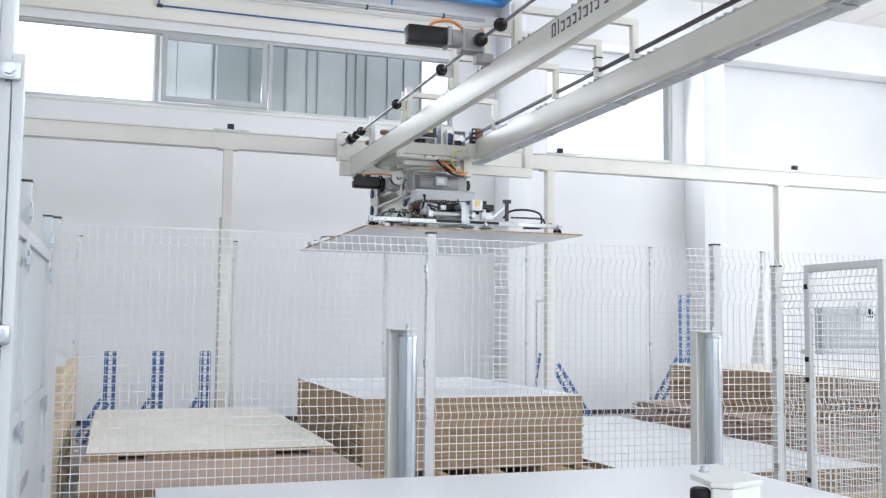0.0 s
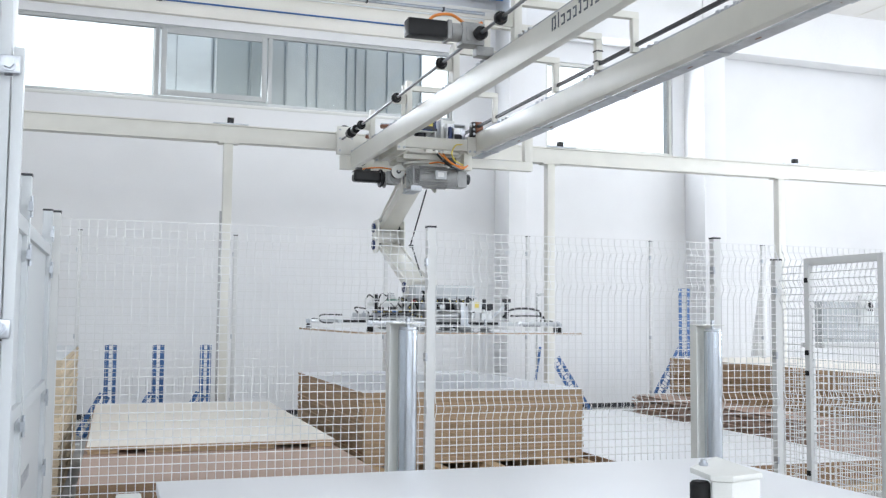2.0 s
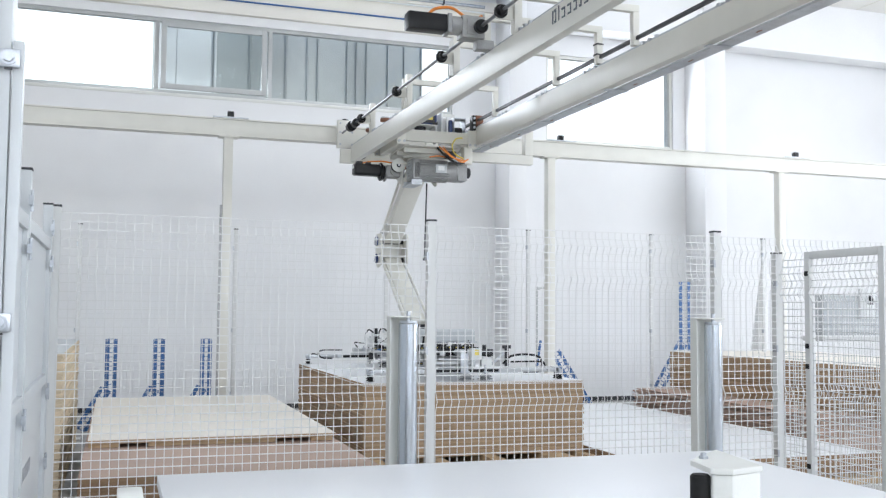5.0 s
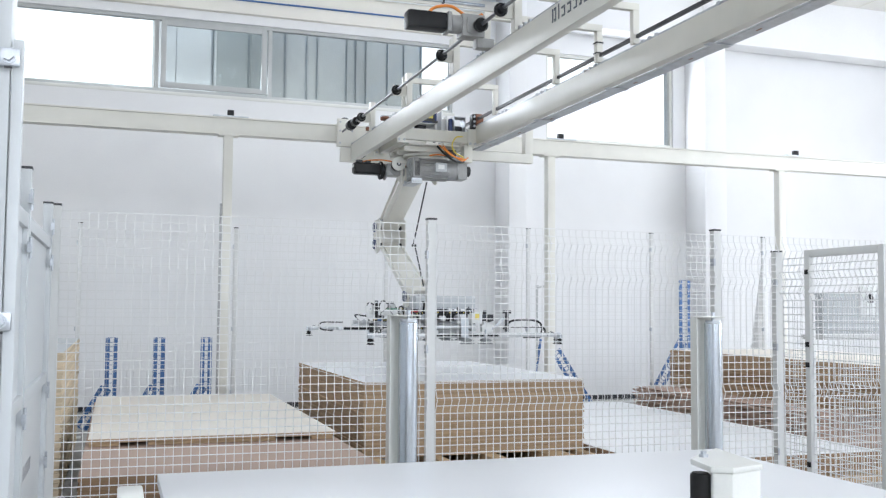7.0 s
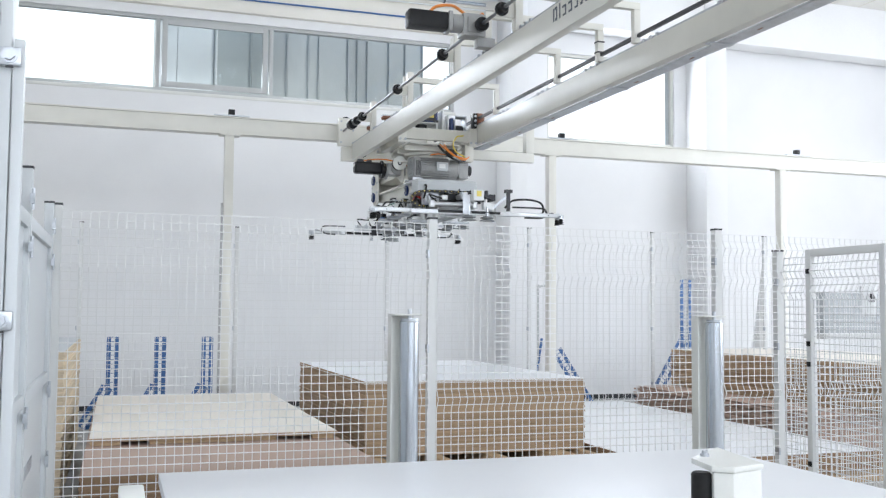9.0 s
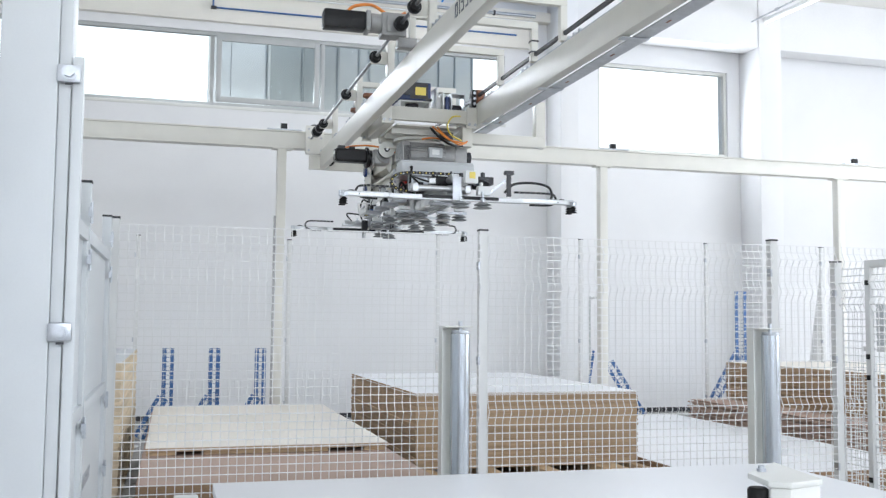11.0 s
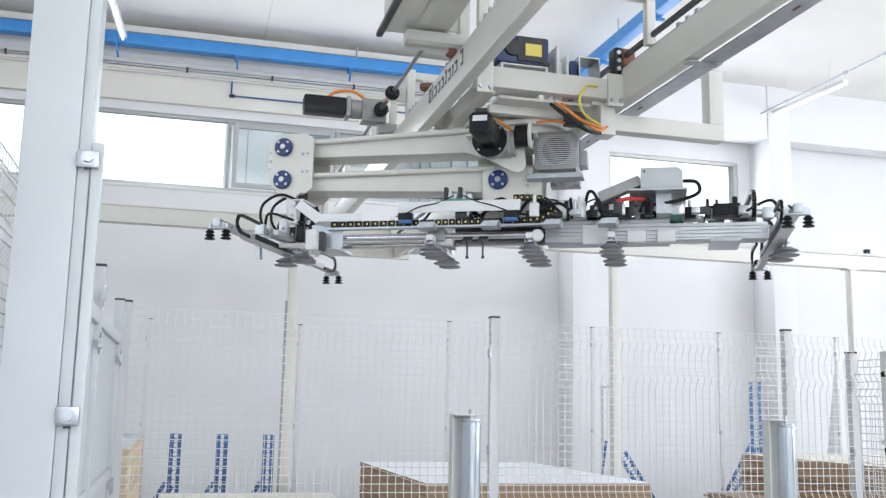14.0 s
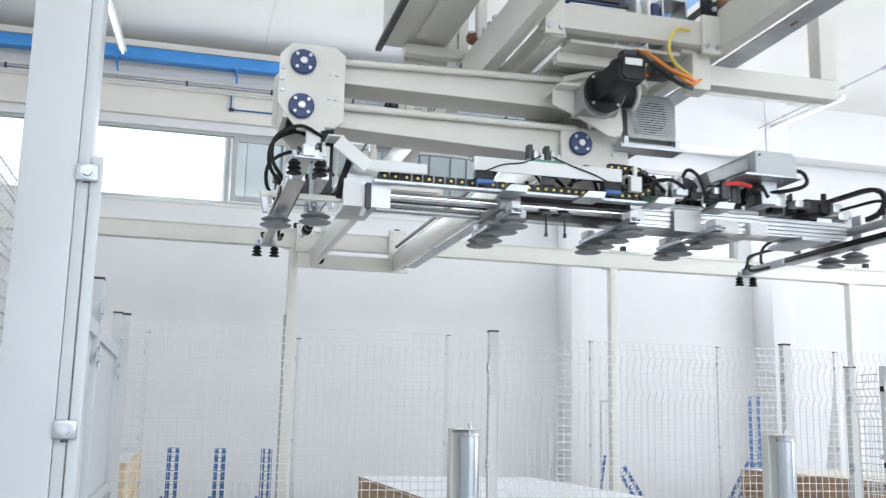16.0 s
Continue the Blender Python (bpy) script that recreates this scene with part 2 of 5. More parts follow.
WIN_LO, WIN_HI = 4.62, 5.73
holed_wall("wall_north", "white plastered factory wall with a high window band", PLASTER, "x", XW, XE, YN, YN + 0.3,
           [(-4.6, 5.05, WIN_LO, WIN_HI), (6.68, 9.10, 4.30, 5.77)])
holed_wall("wall_east", "white plastered side wall with tall windows", PLASTER, "y", YS, YN, XE, XE + 0.3, [(-2.6, 10.6, 1.1, 5.7)])
holed_wall("wall_south", "white plastered wall with a wide window band", PLASTER, "x", XW, XE, YS - 0.3, YS, [(-2.6, 10.6, 2.3, 6.1)])
# The west wall is out of view; its opening is added for fill.
holed_wall("wall_west", "white plastered side wall, unseen, with an opening added for fill light", PLASTER, "y", YS, YN, XW - 0.3, XW, [(-1.8, 8.8, 2.4, 5.6)])


def structure(name, form, mat, label, category, bevel=0.0):
    return tagged(part(name, form, mat, bevel=bevel), label, category, kind="structure")


# lintel, pilasters and ceiling beams
structure("lintel", Form().box(XW, 5.55, YN - 0.10, YN, 5.86, 6.30), CREAM, "cream painted concrete lintel over the window band", "beam", 0.01)
structure("crown_beam", Form().box(XW, XE, YN - 0.16, YN - 0.001, 6.30, 6.46), CREAM, "cream concrete ledge under the ceiling", "beam", 0.01)
for x, w in ((5.776, 0.29), (9.335, 0.42)):
    structure("pilaster", Form().box(x, x + w, YN - 0.60, YN - 0.002, 0, TOP), PLASTER, "white plastered pilaster against the wall", "pilaster", 0.008)
structure("bay_beam", Form().box(6.068, 9.333, YN - 0.58, YN - 0.161, 6.08, TOP - 0.002), PLASTER, "white concrete beam over the wall bay", "beam", 0.008)
structure("bay_beam", Form().box(9.757, XE - 0.01, YN - 0.54, YN - 0.161, 6.08, TOP - 0.002), PLASTER, "white concrete beam over the wall bay", "beam", 0.008)
structure("baseboard", Form().box(XW, XE, YN - 0.025, YN - 0.001, 0, 0.09), DARK, "dark skirting strip at the wall foot", "baseboard")


# windows
def pane_frame(f, x0, x1, z0, z1, y, w, d):
    f.box(x0, x0 + w, y - d, y, z0, z1).box(x1 - w, x1, y - d, y, z0, z1)
    f.box(x0 + w, x1 - w, y - d, y, z0, z0 + w).box(x0 + w, x1 - w, y - d, y, z1 - w, z1)


def window(name, label, x0, x1, z0, z1, y, bars, casements=(), paint=None):
    paint = paint or FRAME
    w = thing(name, label, "window", kind="structure")
    f = Form()
    pane_frame(f, x0, x1, z0, z1, y, 0.05, 0.08)
    part("window_frame", f, paint, w, bevel=0.004)
    edges = [x0 + 0.05, *bars, x1 - 0.05]
    for b in bars:
        part("mullion", Form().box(b - 0.03, b + 0.03, y - 0.078, y - 0.002, z0 + 0.05, z1 - 0.05), paint, w, bevel=0.004)
    for a, b in zip(edges, edges[1:]):
        g = part("pane", Form().box(a + 0.02, b - 0.02, y - 0.045, y - 0.037, z0 + 0.04, z1 - 0.04), GLASS, w)
        g.visible_shadow = False
    for a, b in casements:
        f = Form()
        pane_frame(f, a, b, z0 + 0.06, z1 - 0.06, y - 0.09, 0.075, 0.05)
        c = part("casement", f, paint, w, "grey painted opening sash", 0.005)
        g = part("pane", Form().box(a + 0.06, b - 0.06, y - 0.125, y - 0.118, z0 + 0.12, z1 - 0.12), GLASS, c)
        g.visible_shadow = False
    part("window_sill", Form().box(x0 - 0.02, x1 + 0.02, y - 0.13, y + 0.02, z0 - 0.05, z0 - 0.002), PAINT, w, bevel=0.004)
    return w


window("window_1", "long band of high factory windows with grey frames", -4.6, 5.05, WIN_LO, WIN_HI, YN + 0.12, [-2.4, 0.47, 2.12], [(0.53, 2.06)])
window("window_2", "high factory window with a pale frame", 6.68, 9.10, 4.30, 5.77, YN + 0.12, [], paint=PAINT)
window("window_3", "wide window band in the south wall", -2.6, 10.6, 2.3, 6.1, YS - 0.2, [0.7, 4.0, 7.3])
w4 = thing("window_4", "tall window band in the side wall", "window", kind="structure")
for a, b in ((-2.6, 0.7), (0.7, 4.0), (4.0, 7.3), (7.3, 10.6)):
    part("window_frame", Form().box(XE + 0.1, XE + 0.18, a, a + 0.06, 1.1, 5.7).box(XE + 0.1, XE + 0.18, b - 0.06, b, 1.1, 5.7)
         .box(XE + 0.1, XE + 0.18, a + 0.06, b - 0.06, 1.1, 1.16).box(XE + 0.1, XE + 0.18, a + 0.06, b - 0.06, 5.64, 5.7), PAINT, w4)
    part("pane", Form().box(XE + 0.135, XE + 0.145, a + 0.06, b - 0.06, 1.16, 5.64), GLASS, w4).visible_shadow = False

# Window frames and panes added out of view, round the west fill lamp.
w5 = thing("fill_window", "added unseen window band that frames the west fill lamp", "window", kind="structure")
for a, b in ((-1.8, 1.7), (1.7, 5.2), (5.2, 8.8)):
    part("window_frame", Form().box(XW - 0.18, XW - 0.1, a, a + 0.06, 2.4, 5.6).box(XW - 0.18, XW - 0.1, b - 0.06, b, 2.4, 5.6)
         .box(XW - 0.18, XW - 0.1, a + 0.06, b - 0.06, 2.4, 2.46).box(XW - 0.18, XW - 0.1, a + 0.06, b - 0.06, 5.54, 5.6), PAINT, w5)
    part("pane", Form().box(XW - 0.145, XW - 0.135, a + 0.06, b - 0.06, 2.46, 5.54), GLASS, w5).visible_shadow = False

# the sheet-clad building outside the window band, and the white overcast beyond it
facade = thing("sheet_metal_building", "grey-green sheet-clad industrial building outside the windows", "building", kind="structure")
part("cladding_sheet", Form().box(0.66, 0.92, 18.0, 18.1, 0, 9.5), FACADE_PALE, facade, "pale cladding sheet")
part("cladding_sheet", Form().box(0.93, 1.57, 18.0, 18.1, 0, 9.5), FACADE_PALE, facade, "pale cladding sheet")
# White rod outside stands for the bright upright highlight in the sash glass.
part("highlight_rod", Form().cyl((1.61, 17.95, 0), (1.61, 17.95, 9.5), 0.028, 14), WHITEPLASTIC, facade, "white rod for the bright line in the sash glass")
for x, w in ((1.64, 0.62), (2.27, 0.66), (2.94, 0.40), (3.35, 0.19), (3.55, 0.56), (4.12, 0.17), (4.30, 0.19), (4.50, 0.42), (4.93, 0.32), (5.26, 0.34)):
    part("cladding_sheet", Form().box(x, x + w + 0.004, 18.0, 18.1, 0, 9.5).box(x + w - 0.022, x + w - 0.002, 17.955, 18.0, 0, 9.5), FACADE, facade)
part("wall", Form().box(0.68, 5.55, 18.11, 24, 0, 9.4), FACADE, facade)
structure("backdrop", Form().box(-60, 80, 60, 60.2, -0.2, 60), OVERCAST, "plain white overcast sky in the distance", "sky")

for k, x in enumerate((-4.0, 0.9, 12.6)):
    structure("ceiling_joint", Form().box(x - 0.012, x + 0.012, YS, YN - 0.17, TOP - 0.006, TOP - 0.001), CREAM, "thin joint strip between the ceiling boards", "trim")
structure("cornice", Form().box(XW, 5.5, YN - 0.36, YN - 0.161, 6.80, 6.90), CREAM, "cream cornice behind the duct", "trim", 0.01)

# services under the ceiling
duct = thing("blue_duct", "blue painted compressed-air duct under the ceiling", "duct")
part("run", Form().box(-6.9, 5.78, 14.02, 14.22, 6.57, 6.75), BLUE, duct, bevel=0.03)
part("run", Form().box(5.60, 5.78, -3, 14.015, 6.57, 6.75), BLUE, duct, bevel=0.03)
for x in (-4.6, -2.9, -1.2, 0.5, 2.2, 3.9):
    part("hanger", Form().box(x - 0.02, x + 0.02, 13.99, 14.24, 6.545, 6.569).bar((x, 14.0, 6.55), (x + 0.02, 14.22, 6.42), 0.03, 0.012), BLUE, duct)
for y in (12.6, 10.9, 9.2, 7.5):
    part("hanger", Form().box(5.55, 5.82, y - 0.02, y + 0.02, 6.53, 6.569), BLUE, duct)
for y in (0.0, 6.0, 12.0):
    part("drop_rod", Form().cyl((5.69, y, 6.74), (5.69, y, TOP), 0.012, 8), ZINC, duct)
for x in (-5.5, -1.6, 2.3):
    part("drop_rod", Form().cyl((x, 14.12, 6.74), (x, 14.12, TOP), 0.012, 8), ZINC, duct)
conduit = thing("cable_conduit", "grey steel conduit fixed along the ceiling ledge", "pipe")
part("pipe", Form().cyl((-6.9, YN - 0.20, 6.36), (5.5, YN - 0.20, 6.36), 0.026, 10), ZINC, conduit)
part("pipe", Form().cyl((-6.9, YN - 0.18, 6.27), (5.5, YN - 0.18, 6.27), 0.014, 8), WHITEPLASTIC, conduit)
for k in range(9):
    x = -5.2 + k * 1.25
    part("clip", Form().box(x - 0.015, x + 0.015, YN - 0.232, YN - 0.158, 6.33, 6.392), DARK, conduit)
hose = thing("air_pipe", "thin blue air pipe on the lintel", "pipe")
part("pipe", Form().tube([(0.46, YN - 0.13, 6.30), (0.46, YN - 0.13, 6.08), (0.5, YN - 0.13, 6.05), (5.2, YN - 0.13, 6.05)], 0.013, 8), RACKBLUE, hose)
part("bracket", Form().box(0.43, 0.51, YN - 0.15, YN - 0.10, 6.03, 6.07), DARK, hose)


def tube_light(x0, y0, x1, y1, drop=0.0):
    lt = thing("ceiling_light", "slim white fluorescent batten under the ceiling", "lamp", "fluorescent battens")
    part("housing", Form().bar((x0, y0, 6.88 - drop), (x1, y1, 6.88 - drop), 0.10, 0.05), WHITEPLASTIC, lt, bevel=0.006)
    part("tube", Form().cyl((x0, y0, 6.835 - drop), (x1, y1, 6.835 - drop), 0.016, 10), TUBE, lt)
    for k in (0.2, 0.8):
        x, y = x0 + (x1 - x0) * k, y0 + (y1 - y0) * k
        part("stem", Form().box(x - 0.003, x + 0.003, y - 0.003, y + 0.003, 6.9 - drop, TOP), WHITEPLASTIC, lt)


tube_light(-1.094, 13.78, -1.21, 11.8, 0.30)
tube_light(3.35, 12.6, 3.35, 10.2)
tube_light(9.47, 13.9, 9.58, 12.2, 0.33)
conduit = Form().cyl((9.20, 13.9, 6.5), (9.36, 2.0, 6.5), 0.013, 8)
for k in range(9):
    y = 13.2 - k * 1.15 - 0.3 * (k % 2)
    x = 9.20 + (13.9 - y) * 0.01345
    conduit.cyl((x, y - 0.035, 6.5), (x, y + 0.035, 6.5), 0.026, 8)
structure("cable_trunking", conduit, ZINC, "thin steel conduit with clips under the ceiling", "pipe")


# ---- crane track ----
RAIL_Y = 10.85
RZ0, RZ1 = 3.40, 3.565
rail = thing("crane_rail", "light grey steel runway beam on posts", "crane rail")
part("beam", Form().box(-6.5, 12.5, RAIL_Y - 0.06, RAIL_Y + 0.06, RZ0, RZ1), CRANE, rail, bevel=0.006)
part("flange", Form().box(-6.5, 12.5, RAIL_Y - 0.075, RAIL_Y + 0.075, RZ1 + 0.001, RZ1 + 0.016), CRANE, rail)
part("flange", Form().box(-6.5, 12.5, RAIL_Y - 0.075, RAIL_Y + 0.075, RZ0 - 0.014, RZ0 - 0.001), CRANE, rail)
for x in (1.153, 5.18, 8.69):
    part("stop", Form().box(x - 0.035, x + 0.035, RAIL_Y - 0.06, RAIL_Y, RZ1 + 0.036, RZ1 + 0.098), BLACK, rail, "black position switch", 0.006)
    part("switch_plate", Form().box(x - 0.19, x + 0.19, RAIL_Y - 0.09, RAIL_Y - 0.03, RZ1 + 0.017, RZ1 + 0.03).box(x - 0.03, x + 0.03, RAIL_Y - 0.045, RAIL_Y - 0.01, RZ1 + 0.03, RZ1 + 0.036), ZINC, rail)
for x in (-3.0, 1.136, 5.05, 8.45, 12.0):
    f = Form().box(x - 0.05, x + 0.05, RAIL_Y - 0.055, RAIL_Y + 0.055, 0.012, RZ0 - 0.02)
    part("post", f, CRANE, rail, bevel=0.006)
    part("base_plate", Form().box(x - 0.14, x + 0.14, RAIL_Y - 0.13, RAIL_Y + 0.13, 0, 0.012), CRANE, rail)
    part("top_plate", Form().box(x - 0.11, x + 0.11, RAIL_Y - 0.07, RAIL_Y + 0.07, RZ0 - 0.028, RZ0 - 0.0145), CRANE, rail)
part("cable_strip", Form().box(1.058, 1.083, RAIL_Y - 0.05, RAIL_Y - 0.02, 0.05, 2.62), GREYCAST, rail, "grey perforated strip along the post")
near_rail = thing("near_crane_rail", "light grey steel runway beam near the saw", "crane rail")
part("beam", Form().box(-6.5, 12.5, -1.06, -0.94, RZ0, RZ1), CRANE, near_rail, bevel=0.006)
for x in (-3.0, 5.0, 10.0):
    part("post", Form().box(x - 0.07, x + 0.07, -1.055, -0.945, 0, RZ0 - 0.001), CRANE, near_rail)


# ---- safety fence ----
def wire_panel(parent, length, z0, z1, folds, pitch, wire=0.0038):
    """Welded mesh in its own plane (x along, z up) with V folds towards -y."""
    def off(z):
        return min((-0.035 * (1 - abs(z - c) / 0.065) for c in folds if abs(z - c) < 0.065), default=0.0)
    zs = sorted({z0, z1, *(c + k for c in folds for k in (-0.065, 0, 0.065))})
    f = Form()
    n = max(1, round(length / pitch))
    for i in range(n + 1):
        f.tube([(length * i / n, off(z), z) for z in zs], wire * 0.8, 4)
    m = max(1, round((z1 - z0) / pitch))
    for j in range(m + 1):
        z = z0 + (z1 - z0) * j / m
        f.tube([(0, off(z) - wire, z), (length, off(z) - wire, z)], wire, 4)
    w = part("wire_mesh", f, WIRE, parent, "white welded wire mesh")
    w["kind"] = "stuff"
    return w


def fence_post(parent, x, h, w=0.05):
    part("post", Form().box(x - w / 2, x + w / 2, -w / 2 + 0.03, w / 2 + 0.03, 0.008, h), FENCE_WHITE, parent, bevel=0.004)
    part("cap", Form().box(x - w / 2 - 0.002, x + w / 2 + 0.002, -w / 2 + 0.028, w / 2 + 0.032, h, h + 0.012), DARK, parent)
    part("foot_plate", Form().box(x - 0.07, x + 0.07, -0.05, 0.11, 0, 0.008), FENCE_WHITE, parent)
    for z in (0.45, 1.2, h - 0.25):
        part("clamp", Form().box(x - w / 2 - 0.014, x - w / 2 - 0.001, -0.015, 0.03, z, z + 0.05), ZINC, parent)


def mesh_fence(label, m, posts, height, folds, pitch, width=0.05, tall=None, wire=0.0038):
    fn = thing("wire_fence", label, "fence", at=m)
    for k, x in enumerate(posts):
        fence_post(fn, x, tall[k] if tall else height, width)
    for a, b in zip(posts, posts[1:]):
        wire_panel(fn, b - a - 0.06, 0.06, height - 0.03, folds, pitch, wire).location = (a + 0.03, 0, 0)
    return fn


mesh_fence("white wire mesh safety fence before the board stacks", pose(0, 5.9, 0), [-0.335, 1.92, 4.06, 4.583, 6.7], 2.054, [0.90, 1.70, 1.92], 0.05, 0.056, [2.054, 2.054, 2.054, 1.915, 2.054])
mesh_fence("white wire mesh fence behind the board stacks", pose(0, 11.75, 0), [-0.4, 1.35, 3.222, 5.169, 7.03, 8.87], 2.42, [0.75, 1.10, 1.75, 2.2], 0.075, 0.045, [2.43, 2.43, 2.55, 2.55, 2.55, 2.55], 0.0026)


mesh_fence("white wire mesh panel beside the steel column", pose(-0.57, 2.7, 0, 0, 0, 90), [0.0, 1.5], 2.27, [0.9, 1.7, 1.95, 2.12], 0.05, wire=0.0024)


# ---- boards ----
def board_stack(label, x0, x1, y0, y1, z0, sheets, thick, face, edge, seed, slack=0.008, turn=0.0):
    """A pile of boards, each sheet its own piece, with small offsets; the top sheet shows its face."""
    rng = random.Random(seed)
    cx, cy = (x0 + x1) / 2, (y0 + y1) / 2
    st = thing("board_stack", label, "board stack", "board stacks", at=pose(cx, cy, z0, 0, 0, turn))
    w, d = (x1 - x0) / 2, (y1 - y0) / 2
    me = Form().box(-w, w, -d, d, 0.0006, thick - 0.0006).mesh("board", edge)
    for k in range(sheets):
        ob = new("board", me)
        ob.parent = st
        ob.location = (rng.uniform(-slack, slack), rng.uniform(-slack, slack), k * thick)
    top = part("top_face", Form().box(-w, w, -d, d, sheets * thick, sheets * thick + 0.004), face, st)
    return st


def bearers(label, x0, x1, y0, y1, h, n=4):
    p = thing("wooden_bearers", label, "pallet", "bearers under the stacks", at=pose((x0 + x1) / 2, (y0 + y1) / 2, 0))
    w, d = (x1 - x0) / 2, (y1 - y0) / 2
    me = Form().box(-w, w, -0.05, 0.05, 0, h).mesh("bearer", WOOD, 0.004)
    for k in range(n):
        b = new("bearer", me)
        b.parent = p
        b.location = (0, -d + 0.07 + (2 * d - 0.14) * k / (n - 1), 0)
    return p


def spacer(x, y, z, w):
    tagged(part("spacer_stick", Form().box(x - w, x + w, y, y + 0.06, z, z + 0.028), WOOD, bevel=0.003), "short wooden spacer stick between the boards", "spacer", "spacer sticks")


TOPZ = 0.835
PX0, PX1, PY0, PY1 = 2.02, 4.09, 8.06, 11.12
pallet = thing("wooden_bearers", "thick pine bearers jutting out under the tall stack", "pallet", "bearers under the stacks", at=pose(3.05, 9.5, 0))
for x, w, y in ((-0.92, 0.05, -1.85), (-0.38, 0.05, -1.72), (0.12, 0.06, -1.95), (0.72, 0.11, -1.9), (1.0, 0.04, -1.7)):
    part("bearer", Form().box(x - w, x + w, y, 1.6, 0.0, 0.209), WOOD, pallet, bevel=0.006)
board_stack("tall stack of white-faced chipboard sheets on bearers", PX0, PX1, PY0, PY1, 0.2115, 33, 0.01878, MELAMINE, CHIP, 3)
bearers("pine bearers under the pink-brown boards", -0.17, 1.6, 6.02, 10.6, 0.08, 6)
board_stack("low stack of pink-brown fibreboard sheets", -0.175, 1.62, 5.99, 10.62, 0.08, 22, 0.0188, PINKBOARD, CHIPDARK, 5)
board_stack("few ivory-faced boards on spacer sticks", -0.155, 1.60, 7.24, 10.62, 0.528, 2, 0.0125, MELAMINE2, CHIP, 7)
for x, w in ((-0.05, 0.1), (0.7, 0.45), (1.5, 0.08)):
    for y in (7.26, 8.9, 10.5):
        spacer(x, y, 0.4985, w)
bearers("pine bearers under the low white board", 4.14, 6.5, 7.05, 11.8, 0.08)
board_stack("single white board lying low on bearers", 4.14, 6.5, 7.0, 11.82, 0.08, 9, 0.0188, MELAMINE, CHIPDARK, 8)
board_stack("low wide stack of brown fibreboards", 6.95, 9.5, 8.4, 12.1, 0.0, 22, 0.0188, PINKBOARD, PINKBOARD, 9, 0.045)
board_stack("brown boards with a pale top on the low stack", 7.5, 9.6, 7.95, 12.08, 0.419, 27, 0.0188, MELAMINE2, CHIP, 10, 0.014)
bearers("loose pine planks on the floor by the gate", 5.3, 7.6, 6.9, 7.5, 0.05, 3)
board_stack("tall narrow stack of board edges by the fence", -2.4, -0.365, 7.9, 11.4, 0.0, 60, 0.0188, GREYBOX, CHIPPALE, 11, 0.006)

# ---- infeed table, guide rollers and stop ----
table = thing("infeed_table", "steel infeed table carrying a white board", "table")
part("frame", Form().box(0.3, 2.3, 1.95, 3.4, 0.78, 0.86), PAINT, table, bevel=0.004)
for x in (0.4, 2.2):
    for y in (2.05, 3.25):
        part("leg", Form().box(x - 0.05, x + 0.05, y - 0.05, y + 0.05, 0, 0.78), PAINT, table)
tagged(part("white_board", Form().box(0.155, 2.41, 1.85, 3.55, 0.862, 0.90), MELAMINE, bevel=0.002), "large white melamine board lying on the infeed table", "board")


def guide_roller(x, y):
    g = thing("guide_roller", "upright polished steel guide roller on a pale channel", "roller", "guide rollers", at=pose(x, y, 0))
    part("channel", Form().prism([(-0.085, 0.02), (-0.085, 0.09), (0.06, 0.09), (0.06, 0.082), (-0.077, 0.082), (-0.077, 0.02)], "z", 0.01, 1.44), PAINT, g)
    part("top_plate", Form().box(-0.085, 0.068, -0.045, 0.092, 1.441, 1.449), PAINT, g, bevel=0.002)
    part("roller", Form().cyl((0.0075, -0.01, 0.06), (0.0075, -0.01, 1.41), 0.052, 40, 0.003), STEEL, g, "polished steel tube")
    part("end_cap", Form().cyl((0.0075, -0.01, 1.411), (0.0075, -0.01, 1.425), 0.047, 24), ZINC, g)
    part("axle", Form().cyl((0.0075, -0.01, 1.425), (0.0075, -0.01, 1.475), 0.011, 6), ZINC, g)
    part("base", Form().box(-0.1, 0.1, -0.08, 0.1, 0, 0.01), PAINT, g)
    return g


guide_roller(1.485, 5.0)
guide_roller(3.388, 5.0)
stop = thing("side_stop", "pale corner stop with a black rubber roller", "machine stop")
part("body", Form().prism([(1.030, 1.521), (1.058, 1.499), (1.136, 1.523), (1.170, 1.69), (1.120, 1.665)], "z", 0.75, 1.1888), PAINT, stop, bevel=0.004)
part("lid", Form().prism([(1.026, 1.519), (1.058, 1.496), (1.139, 1.520), (1.180, 1.727), (1.140, 1.695), (1.046, 1.615)], "z", 1.189, 1.200), PAINT, stop, bevel=0.002)
part("screw", Form().cyl((1.082, 1.625, 1.200), (1.082, 1.625, 1.205), 0.009, 12).cyl((1.082, 1.625, 1.205), (1.082, 1.625, 1.211), 0.006, 6), ZINC, stop)
part("roller", Form().cyl((1.022, 1.546, 0.80), (1.022, 1.546, 1.186), 0.0185, 24, 0.004), RUBBER, stop, "black rubber roller")
part("leg", Form().box(1.045, 1.115, 1.49, 1.56, 0, 0.75), PAINT, stop)
part("foot", Form().box(1.0, 1.15, 1.45, 1.7, 0.74, 0.749), PAINT, stop)
clamp = thing("board_clamp", "small pale clamp block at the table edge", "machine stop")
part("block", Form().box(0.02, 0.092, 2.80, 3.06, 0.80, 0.95), PAINT, clamp, bevel=0.008)
part("leg", Form().box(0.03, 0.08, 2.9, 2.96, 0, 0.80), PAINT, clamp)

